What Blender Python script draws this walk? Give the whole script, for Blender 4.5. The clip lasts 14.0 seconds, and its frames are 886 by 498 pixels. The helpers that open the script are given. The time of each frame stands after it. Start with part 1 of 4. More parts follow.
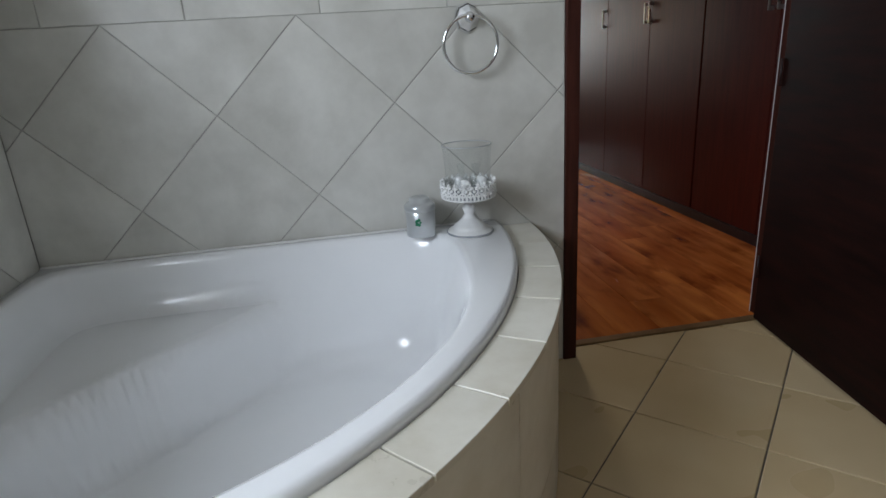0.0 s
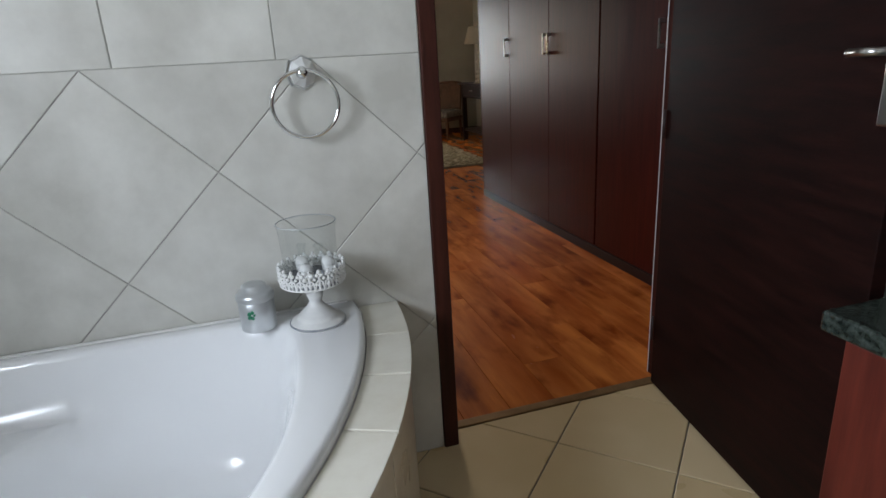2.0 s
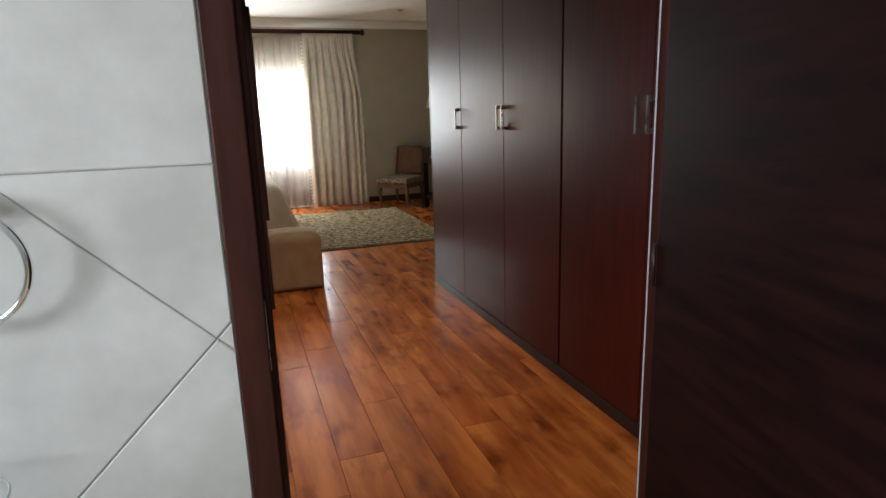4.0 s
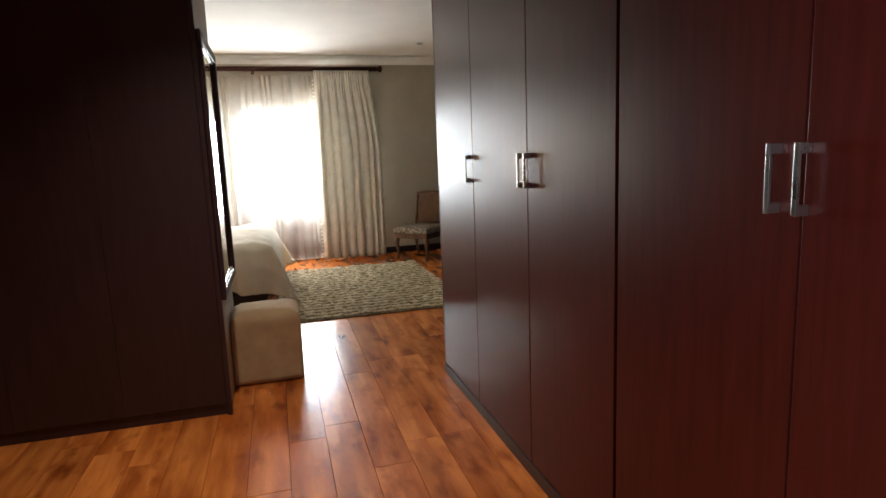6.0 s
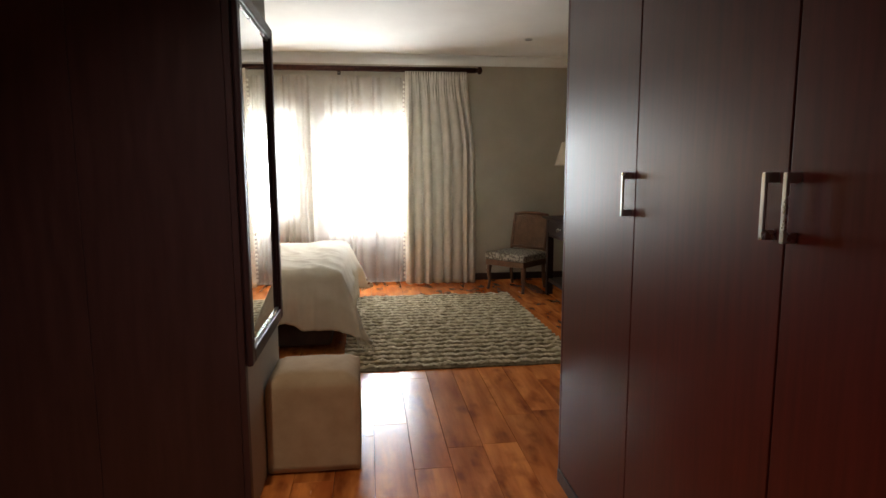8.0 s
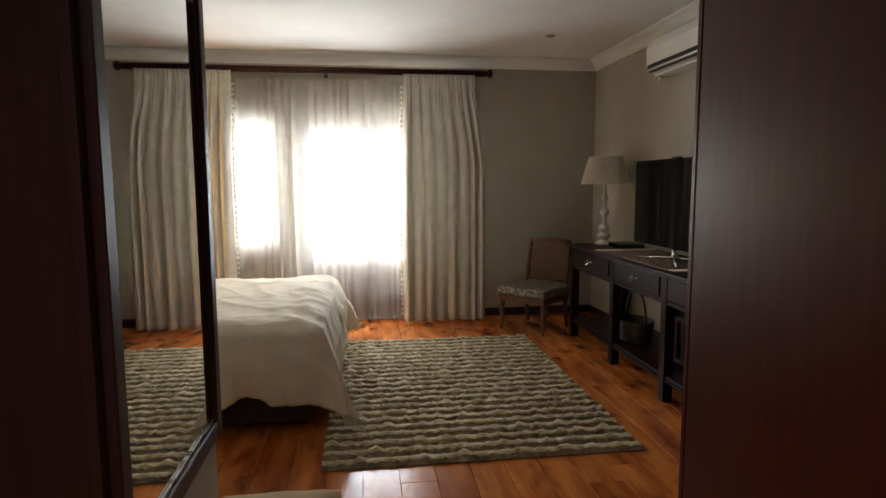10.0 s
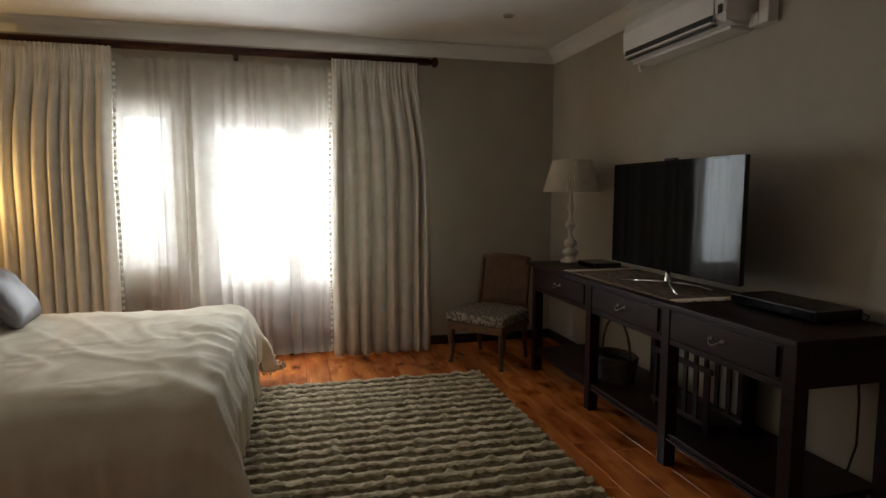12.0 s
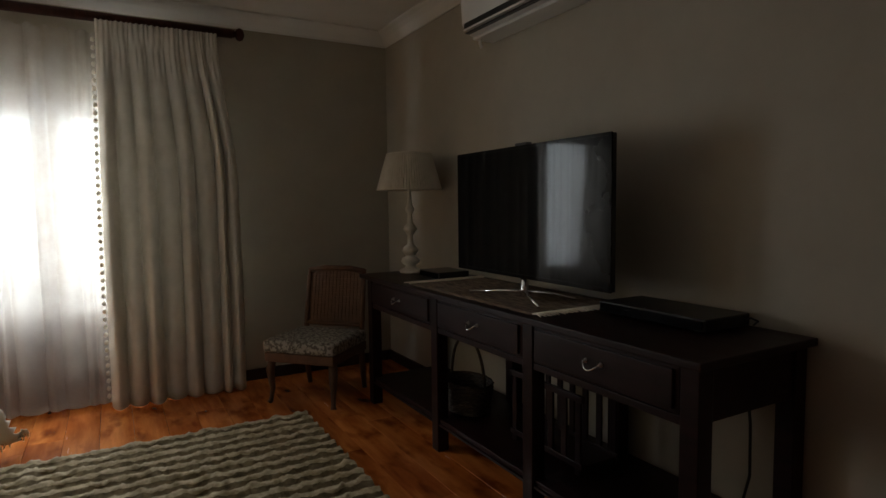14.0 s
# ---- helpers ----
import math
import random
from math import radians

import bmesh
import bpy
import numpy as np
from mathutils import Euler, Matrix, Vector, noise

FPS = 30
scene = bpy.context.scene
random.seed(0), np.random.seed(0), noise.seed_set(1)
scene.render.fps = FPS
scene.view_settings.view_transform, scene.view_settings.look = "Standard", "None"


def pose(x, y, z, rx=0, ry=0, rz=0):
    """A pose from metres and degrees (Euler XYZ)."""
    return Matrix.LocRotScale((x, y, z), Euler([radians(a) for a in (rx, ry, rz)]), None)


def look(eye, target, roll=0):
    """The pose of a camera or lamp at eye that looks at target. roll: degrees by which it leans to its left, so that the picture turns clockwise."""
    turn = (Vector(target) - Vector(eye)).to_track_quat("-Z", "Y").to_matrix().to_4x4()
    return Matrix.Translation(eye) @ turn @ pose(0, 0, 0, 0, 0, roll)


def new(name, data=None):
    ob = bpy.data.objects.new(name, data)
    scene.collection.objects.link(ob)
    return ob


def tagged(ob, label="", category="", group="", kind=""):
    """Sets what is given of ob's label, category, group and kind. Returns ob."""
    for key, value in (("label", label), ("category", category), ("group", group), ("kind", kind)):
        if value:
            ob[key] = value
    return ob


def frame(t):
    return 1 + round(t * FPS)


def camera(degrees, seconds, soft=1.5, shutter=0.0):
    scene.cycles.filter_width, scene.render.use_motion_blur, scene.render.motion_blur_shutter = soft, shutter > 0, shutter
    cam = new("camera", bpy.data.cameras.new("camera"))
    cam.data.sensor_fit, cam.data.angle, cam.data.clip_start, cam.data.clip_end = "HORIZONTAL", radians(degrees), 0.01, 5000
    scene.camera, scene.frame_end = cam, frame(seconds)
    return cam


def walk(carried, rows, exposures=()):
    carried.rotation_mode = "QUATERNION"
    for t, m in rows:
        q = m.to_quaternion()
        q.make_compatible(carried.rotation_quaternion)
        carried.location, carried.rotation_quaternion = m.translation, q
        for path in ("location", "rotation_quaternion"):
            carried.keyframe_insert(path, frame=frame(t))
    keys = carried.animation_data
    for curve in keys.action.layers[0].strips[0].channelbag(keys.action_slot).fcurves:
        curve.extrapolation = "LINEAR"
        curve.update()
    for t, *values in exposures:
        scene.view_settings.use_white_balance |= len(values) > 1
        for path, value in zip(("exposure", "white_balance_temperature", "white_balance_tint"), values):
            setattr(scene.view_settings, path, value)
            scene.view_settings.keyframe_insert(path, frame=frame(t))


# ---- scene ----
cam = camera(74.3, 14.0)
PATH = [
    (0, (-0.281, -0.525, 1.202), (0.024, 1.346, 0.563), -3.6),
    (0.5, (-0.215, -0.485, 1.227), (0.181, 1.369, 0.59), -3.5),
    (1, (-0.138, -0.441, 1.257), (0.327, 1.398, 0.622), -3.5),
    (1.5, (-0.04, -0.38, 1.283), (0.46, 1.451, 0.651), -3.5),
    (2, (0.048, -0.25, 1.311), (0.575, 1.579, 0.697), -3.3),
    (2.5, (0.15, -0.065, 1.335), (0.716, 1.767, 0.764), -3.2),
    (3, (0.275, 0.111, 1.351), (0.874, 1.945, 0.824), -2.9),
    (3.5, (0.407, 0.281, 1.375), (1.026, 2.121, 0.894), -2.5),
    (4, (0.538, 0.481, 1.396), (1.172, 2.326, 0.955), -1.8),
    (4.2, (0.575, 0.589, 1.407), (1.222, 2.437, 1.001), -1.7),
    (6.3, (1.074, 1.579, 1.452), (1.57, 3.493, 1.151), -1.6),
    (6.5, (1.073, 1.66, 1.439), (1.544, 3.582, 1.147), -1.1),
    (7, (1.139, 1.994, 1.433), (1.52, 3.935, 1.143), -0.8),
    (7.5, (1.181, 2.298, 1.44), (1.48, 4.256, 1.163), -0.5),
    (8, (1.201, 2.62, 1.454), (1.448, 4.588, 1.195), -0.2),
    (8.2, (1.183, 2.732, 1.458), (1.443, 4.699, 1.206), -0.3),
    (10.5, (1.24, 4.006, 1.551), (1.513, 5.976, 1.336), -0.1),
    (11, (1.245, 4.252, 1.552), (1.574, 6.214, 1.343), 0.1),
    (11.5, (1.263, 4.5, 1.56), (1.669, 6.448, 1.355), 0.0),
    (12, (1.318, 4.745, 1.529), (1.811, 6.674, 1.337), 0.1),
    (12.5, (1.416, 4.963, 1.514), (2.016, 6.862, 1.332), -0.0),
    (13, (1.513, 5.148, 1.489), (2.215, 7.012, 1.312), -0.2),
    (13.5, (1.618, 5.333, 1.458), (2.449, 7.145, 1.297), -0.3),
    (14, (1.719, 5.478, 1.431), (2.7, 7.214, 1.279), -0.7),
]
EXPOSURES = [(0.0, -0.04), (1.5, 0.12), (2.5, 0.4), (3.0, 0.55), (4.0, 0.72), (6.5, 1.15), (7.5, 0.95), (8.2, 0.8), (10.5, 0.25), (11.0, 0.1), (12.5, -0.48), (13.5, -0.82), (14.0, -0.82)]
walk(cam, [(t, look(eye, target, roll)) for t, eye, target, roll in PATH], EXPOSURES)

# ---- world and light ----
world = bpy.data.worlds.new("sky")
world.use_nodes = True
scene.world = world
wn = world.node_tree.nodes
sky = wn.new("ShaderNodeTexSky")
sky.sky_type, sky.sun_disc, sky.sun_elevation, sky.sun_rotation = "NISHITA", False, radians(50), radians(20)
world.node_tree.links.new(sky.outputs[0], wn["Background"].inputs[0])
wn["Background"].inputs[1].default_value = 0.12


def area(name, where, target, sx, sy, watts, color):
    data = bpy.data.lights.new(name, "AREA")
    data.shape, data.size, data.size_y, data.energy, data.color = "RECTANGLE", sx, sy, watts, color
    ob = new(name, data)
    ob.matrix_world = look(where, target)
    return ob


sun_data = bpy.data.lights.new("sun", "SUN")
sun_data.energy, sun_data.angle, sun_data.color = 2.5, radians(0.5), (1, 0.95, 0.86)
new("sun", sun_data).matrix_world = look((6, 16, 20), (2, 8, 0))
area("daylight_garden_door", (1.35, 10.72, 1.45), (1.35, 5.0, 1.0), 1.6, 1.5, 170, (0.88, 0.95, 1.0))
area("daylight_side_window", (0.08, 10.72, 1.55), (0.08, 5.0, 1.2), 0.45, 1.3, 40, (0.88, 0.95, 1.0))
area("daylight_bathroom_window", (-1.66, -0.25, 1.7), (1.0, -0.25, 1.45), 1.3, 0.9, 68, (0.80, 0.88, 1.0))
# two added fill spots, unseen, that brighten the dressing room floor
for sx, sy, watts in ((0.75, 2.55, 24), (0.75, 3.95, 64)):
    spot = bpy.data.lights.new("dressing_fill", "SPOT")
    spot.energy, spot.color, spot.spot_size, spot.spot_blend, spot.shadow_soft_size = watts, (1.0, 0.88, 0.74), radians(104), 1.0, 0.04
    new("dressing_fill", spot).location = (sx, sy, 2.93)
glow = bpy.data.lights.new("bedside_bulb", "POINT")
glow.energy, glow.color, glow.shadow_soft_size = 15, (1.0, 0.62, 0.22), 0.04
new("bedside_bulb", glow).location = (-1.12, 9.86, 1.5)


# ---- materials ----
def mat(name, c1, c2, scale=6.0, rough=0.5, bump=0.1, bscale=60.0, metal=0.0, stretch=(1, 1, 1), detail=6.0, lo=0.35, hi=0.65, vary=0.0, rvar=0.08, coat=0.0, spec=0.5):
    m = bpy.data.materials.new(name)
    m.use_nodes = True
    n, l = m.node_tree.nodes, m.node_tree.links
    b = n["Principled BSDF"]
    b.inputs["Metallic"].default_value = metal
    b.inputs["Coat Weight"].default_value = coat
    b.inputs["Coat Roughness"].default_value = 0.15
    b.inputs["Specular IOR Level"].default_value = spec
    tc, mp = n.new("ShaderNodeTexCoord"), n.new("ShaderNodeMapping")
    mp.inputs["Scale"].default_value = stretch
    info = n.new("ShaderNodeObjectInfo")
    off = n.new("ShaderNodeVectorMath")
    off.operation = "MULTIPLY_ADD"
    off.inputs[1].default_value = (7, 13, 5) if vary else (0, 0, 0)
    l.new(info.outputs["Random"], off.inputs[0])
    l.new(tc.outputs["Object"], off.inputs[2])
    l.new(off.outputs[0], mp.inputs[0])
    t1 = n.new("ShaderNodeTexNoise")
    t1.inputs["Scale"].default_value, t1.inputs["Detail"].default_value, t1.inputs["Roughness"].default_value = scale, detail, 0.6
    l.new(mp.outputs[0], t1.inputs["Vector"])
    r = n.new("ShaderNodeValToRGB")
    r.color_ramp.elements[0].position, r.color_ramp.elements[1].position = lo, hi
    r.color_ramp.elements[0].color, r.color_ramp.elements[1].color = (*c1, 1), (*c2, 1)
    l.new(t1.outputs[0], r.inputs[0])
    col = r.outputs[0]
    if vary:
        hsv = n.new("ShaderNodeHueSaturation")
        ma = n.new("ShaderNodeMapRange")
        ma.inputs["To Min"].default_value, ma.inputs["To Max"].default_value = 1 - vary, 1 + vary
        l.new(info.outputs["Random"], ma.inputs["Value"])
        l.new(ma.outputs[0], hsv.inputs["Value"])
        l.new(col, hsv.inputs["Color"])
        col = hsv.outputs[0]
    l.new(col, b.inputs["Base Color"])
    rr = n.new("ShaderNodeMapRange")
    rr.inputs["To Min"].default_value, rr.inputs["To Max"].default_value = max(0.02, rough - rvar), min(1, rough + rvar)
    l.new(t1.outputs[0], rr.inputs["Value"])
    l.new(rr.outputs[0], b.inputs["Roughness"])
    if bump:
        t2, bp = n.new("ShaderNodeTexNoise"), n.new("ShaderNodeBump")
        t2.inputs["Scale"].default_value, t2.inputs["Detail"].default_value = bscale, 4
        l.new(mp.outputs[0], t2.inputs["Vector"])
        bp.inputs["Strength"].default_value, bp.inputs["Distance"].default_value = bump, 0.004
        l.new(t2.outputs[0], bp.inputs["Height"])
        l.new(bp.outputs[0], b.inputs["Normal"])
    return m


def cloth_mat(name, c1, c2, see, scale=8.0, weave=700):
    """A thin cloth: part open weave, part cloth that lets light through."""
    m = mat(name, c1, c2, scale, 0.9, 0.25, weave, spec=0.1)
    n, l = m.node_tree.nodes, m.node_tree.links
    b, out = n["Principled BSDF"], n["Material Output"]
    tl, mix = n.new("ShaderNodeBsdfTranslucent"), n.new("ShaderNodeMixShader")
    l.new(b.inputs["Base Color"].links[0].from_socket, tl.inputs["Color"])
    mix.inputs[0].default_value = 0.5 if see else 0.1
    l.new(b.outputs[0], mix.inputs[1])
    l.new(tl.outputs[0], mix.inputs[2])
    last = mix
    if see:
        tr, mix2 = n.new("ShaderNodeBsdfTransparent"), n.new("ShaderNodeMixShader")
        mix2.inputs[0].default_value = see
        l.new(mix.outputs[0], mix2.inputs[1])
        l.new(tr.outputs[0], mix2.inputs[2])
        last = mix2
    l.new(last.outputs[0], out.inputs["Surface"])
    return m


def thin_glass(name):
    """A pane so thin that it only mirrors a little and lets the rest through."""
    m = bpy.data.materials.new(name)
    m.use_nodes = True
    n, l = m.node_tree.nodes, m.node_tree.links
    tr, gl, mx, fr = n.new("ShaderNodeBsdfTransparent"), n.new("ShaderNodeBsdfGlossy"), n.new("ShaderNodeMixShader"), n.new("ShaderNodeLayerWeight")
    tr.inputs[0].default_value = (0.975, 0.985, 0.985, 1)
    gl.inputs["Roughness"].default_value = 0.03
    fr.inputs[0].default_value = 0.07
    l.new(fr.outputs["Facing"], mx.inputs[0])
    l.new(tr.outputs[0], mx.inputs[1])
    l.new(gl.outputs[0], mx.inputs[2])
    l.new(mx.outputs[0], n["Material Output"].inputs["Surface"])
    return m


M_TILE = mat("ceramic_wall_tile", (0.49, 0.48, 0.435), (0.68, 0.67, 0.62), 4.2, 0.32, 0.06, 30, vary=0.05, detail=8, lo=0.3, hi=0.7)
M_FTILE = mat("ceramic_floor_tile", (0.62, 0.47, 0.26), (0.72, 0.58, 0.36), 3.0, 0.28, 0.04, 30, vary=0.04, detail=2, rvar=0.02, lo=0.2, hi=0.8)
M_LTILE = mat("ledge_tile", (0.62, 0.58, 0.48), (0.74, 0.71, 0.62), 6, 0.3, 0.06, 30, vary=0.06, detail=8)
M_GROUT = mat("grout", (0.33, 0.32, 0.29), (0.43, 0.415, 0.38), 25, 0.9, 0.4, 200)
M_JOINT = mat("dark_joint", (0.11, 0.095, 0.08), (0.18, 0.16, 0.13), 25, 0.9, 0.4, 200)
M_ACRYL = mat("white_acrylic", (0.86, 0.87, 0.88), (0.89, 0.90, 0.91), 2, 0.10, 0, coat=0.4, rvar=0.03)
M_WALL = mat("taupe_wall_paint", (0.385, 0.35, 0.285), (0.425, 0.388, 0.318), 3, 0.75, 0.12, 130)
M_CEIL = mat("white_ceiling_paint", (0.76, 0.75, 0.72), (0.80, 0.79, 0.76), 3, 0.8, 0.06, 150)
M_LAM = mat("laminate_plank", (0.38, 0.095, 0.019), (0.72, 0.235, 0.050), 2.2, 0.24, 0.05, 90, vary=0.13, stretch=(5.0, 0.55, 1), detail=7, lo=0.30, hi=0.62, coat=0.12)
# dark knots and smoky patches in the planks
ln, ll = M_LAM.node_tree.nodes, M_LAM.node_tree.links
for kscale, kstretch, klo, khi, kdark in ((4.5, (1.8, 0.8, 1), 0.27, 0.47, (0.42, 0.29, 0.23, 1)), (2.0, (2.4, 0.6, 1), 0.32, 0.56, (0.62, 0.47, 0.39, 1))):
    kmap, kn, kr, kx = ln.new("ShaderNodeMapping"), ln.new("ShaderNodeTexNoise"), ln.new("ShaderNodeValToRGB"), ln.new("ShaderNodeMix")
    kmap.inputs["Scale"].default_value = kstretch
    kmap.inputs["Location"].default_value = (kscale, 3.7, 1.3)
    kn.inputs["Scale"].default_value, kn.inputs["Detail"].default_value = kscale, 3
    kr.color_ramp.elements[0].position, kr.color_ramp.elements[1].position = klo, khi
    kr.color_ramp.elements[0].color, kr.color_ramp.elements[1].color = kdark, (1, 1, 1, 1)
    kx.data_type, kx.blend_type = "RGBA", "MULTIPLY"
    kx.inputs[0].default_value = 1.0
    base_in = ln["Principled BSDF"].inputs["Base Color"]
    ll.new(ln["Vector Math"].outputs[0], kmap.inputs[0])
    ll.new(kmap.outputs[0], kn.inputs["Vector"])
    ll.new(kn.outputs[0], kr.inputs[0])
    ll.new(base_in.links[0].from_socket, kx.inputs[6])
    ll.new(kr.outputs[0], kx.inputs[7])
    ll.new(kx.outputs[2], base_in)
M_MAHOG = mat("mahogany_laminate", (0.062, 0.0085, 0.0056), (0.088, 0.0125, 0.0080), 5, 0.35, 0.02, 300, stretch=(8, 8, 0.5), rvar=0.03, spec=0.2)
M_DARK = mat("dark_stained_wood", (0.017, 0.0072, 0.0076), (0.025, 0.0105, 0.0108), 5, 0.42, 0.10, 60, stretch=(6, 6, 0.6))
M_WARD = mat("dark_wardrobe_veneer", (0.030, 0.0115, 0.0125), (0.042, 0.0165, 0.0175), 5, 0.42, 0.08, 60, stretch=(6, 6, 0.6))
M_DOOR = mat("dark_door_veneer", (0.007, 0.0026, 0.0024), (0.024, 0.0068, 0.0052), 4, 0.55, 0.12, 40, stretch=(1, 1, 7), lo=0.35, hi=0.8, spec=0.1)
M_TBL = mat("dark_table_wood", (0.010, 0.0032, 0.0034), (0.021, 0.0064, 0.0064), 4, 0.40, 0.10, 50, stretch=(6, 1, 6), spec=0.22)
M_FRAME = mat("red_brown_frame", (0.030, 0.0085, 0.006), (0.062, 0.017, 0.011), 5, 0.45, 0.08, 60, stretch=(7, 7, 0.6), spec=0.2)
M_CHROME = mat("chrome", (0.75, 0.76, 0.78), (0.82, 0.83, 0.85), 3, 0.09, 0, metal=1.0, rvar=0.03)
M_NICKEL = mat("brushed_nickel", (0.50, 0.49, 0.47), (0.60, 0.59, 0.57), 8, 0.28, 0.05, 300, metal=1.0)
M_TIN = mat("brushed_tin", (0.50, 0.52, 0.53), (0.62, 0.64, 0.65), 6, 0.32, 0.05, 200, metal=0.6)
M_WHITE = mat("white_enamel", (0.74, 0.74, 0.73), (0.82, 0.82, 0.80), 20, 0.4, 0.1, 60)
M_GREY = mat("worn_grey_enamel", (0.22, 0.24, 0.27), (0.45, 0.46, 0.47), 20, 0.5, 0.1, 60)
M_PLAST = mat("white_plastic", (0.70, 0.69, 0.66), (0.76, 0.75, 0.72), 4, 0.4, 0.03, 80)
M_BLACK = mat("black_plastic", (0.008, 0.008, 0.009), (0.014, 0.014, 0.015), 6, 0.35, 0.03, 150)
M_SCREEN = mat("dark_screen", (0.004, 0.004, 0.005), (0.006, 0.006, 0.007), 2, 0.05, 0, rvar=0.01, spec=0.13)
M_GRAN = mat("green_black_granite", (0.008, 0.012, 0.010), (0.06, 0.075, 0.065), 90, 0.16, 0.02, 200, lo=0.4, hi=0.75)
M_VAN = mat("red_mahogany_cabinet", (0.075, 0.012, 0.008), (0.13, 0.022, 0.013), 5, 0.4, 0.04, 80, stretch=(7, 7, 0.6))
M_CURT = cloth_mat("heavy_cream_curtain", (0.68, 0.64, 0.56), (0.77, 0.73, 0.65), 0.0)
M_SHEER = cloth_mat("sheer_voile", (0.72, 0.66, 0.58), (0.80, 0.75, 0.68), 0.48)
M_DUVET = mat("cream_duvet_cotton", (0.69, 0.62, 0.49), (0.77, 0.70, 0.58), 5, 0.85, 0.35, 22, spec=0.15)
M_PILLOW = mat("grey_silk_pillow", (0.15, 0.145, 0.155), (0.22, 0.21, 0.225), 6, 0.45, 0.2, 60)
M_VALANCE = mat("brown_bed_base", (0.045, 0.026, 0.022), (0.075, 0.045, 0.038), 8, 0.9, 0.3, 300)
M_SUEDE = mat("beige_suede", (0.42, 0.28, 0.155), (0.50, 0.35, 0.205), 7, 0.85, 0.2, 200, spec=0.2)
M_RUG = mat("rug_cream_pile", (0.36, 0.29, 0.175), (0.66, 0.56, 0.39), 22, 0.95, 0.8, 240, spec=0.1)
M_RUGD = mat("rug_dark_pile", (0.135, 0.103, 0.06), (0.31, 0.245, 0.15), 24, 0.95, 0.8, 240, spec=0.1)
M_CANE = mat("cane_and_oak", (0.075, 0.032, 0.016), (0.13, 0.060, 0.030), 9, 0.5, 0.2, 80)
M_PRINT = mat("patterned_seat_cloth", (0.10, 0.085, 0.07), (0.34, 0.31, 0.27), 42, 0.9, 0.2, 300, lo=0.45, hi=0.55, detail=2)
M_SHADE = cloth_mat("pleated_lamp_shade", (0.62, 0.56, 0.46), (0.70, 0.64, 0.54), 0.0)
M_CERAM = mat("cream_turned_wood", (0.60, 0.56, 0.48), (0.72, 0.68, 0.60), 9, 0.45, 0.08, 60)
M_RUNNER = mat("woven_runner", (0.06, 0.035, 0.024), (0.30, 0.22, 0.15), 60, 0.95, 0.5, 300, stretch=(1, 0.2, 1))
M_BRASS = mat("threshold_brass", (0.24, 0.15, 0.07), (0.34, 0.22, 0.11), 12, 0.45, 0.1, 100, metal=0.5)
M_RATTAN = mat("dark_rattan", (0.02, 0.013, 0.009), (0.06, 0.038, 0.025), 40, 0.7, 0.6, 150)
M_GREEN = mat("green_print", (0.01, 0.16, 0.08), (0.02, 0.24, 0.12), 20, 0.5, 0)
M_PAVE = mat("paving", (0.26, 0.22, 0.18), (0.36, 0.31, 0.25), 3, 0.9, 0.3, 40)
M_GLASS = thin_glass("clear_glass")
M_MIRROR = mat("silvered_mirror", (0.88, 0.89, 0.88), (0.9, 0.91, 0.9), 1, 0.015, 0, metal=1.0, rvar=0.005)


# ---- builders ----
def obj(name, bm, material, parent=None, label="", smooth=False):
    me = bpy.data.meshes.new(name)
    bm.to_mesh(me)
    bm.free()
    if material:
        me.materials.append(material)
    if smooth:
        for p in me.polygons:
            p.use_smooth = True
    ob = new(name, me)
    if parent:
        ob.parent = parent
    if label:
        ob["label"] = label
    return ob


part = obj


def group_at(name, m, label, category, kind="", group=""):
    e = new(name)
    e.empty_display_size = 0.05
    e.matrix_world = m
    return tagged(e, label, category, group, kind)


def boxes(*spans, bevel=0.0, seg=2):
    """One bmesh of boxes, each x0, x1, y0, y1, z0, z1."""
    bm = bmesh.new()
    for x0, x1, y0, y1, z0, z1 in spans:
        m = Matrix.Translation(((x0 + x1) / 2, (y0 + y1) / 2, (z0 + z1) / 2)) @ Matrix.Diagonal((abs(x1 - x0), abs(y1 - y0), abs(z1 - z0), 1))
        bmesh.ops.create_cube(bm, size=1, matrix=m)
    if bevel:
        bmesh.ops.bevel(bm, geom=bm.edges[:], offset=bevel, segments=seg, affect="EDGES", profile=0.5)
    return bm


def lathe(profile, n=32, bm=None, m=None):
    """A turned shape from (radius, height) pairs."""
    bm = bm or bmesh.new()
    rings = []
    for r, z in profile:
        rings.append([bm.verts.new((r * math.cos(2 * math.pi * k / n), r * math.sin(2 * math.pi * k / n), z)) for k in range(n)])
    for a, b in zip(rings, rings[1:]):
        for k in range(n):
            bm.faces.new((a[k], a[(k + 1) % n], b[(k + 1) % n], b[k]))
    for ring, flip in ((rings[0], True), (rings[-1], False)):
        bm.faces.new(ring[::-1] if flip else ring)
    if m:
        bm.transform(m)
    return bm


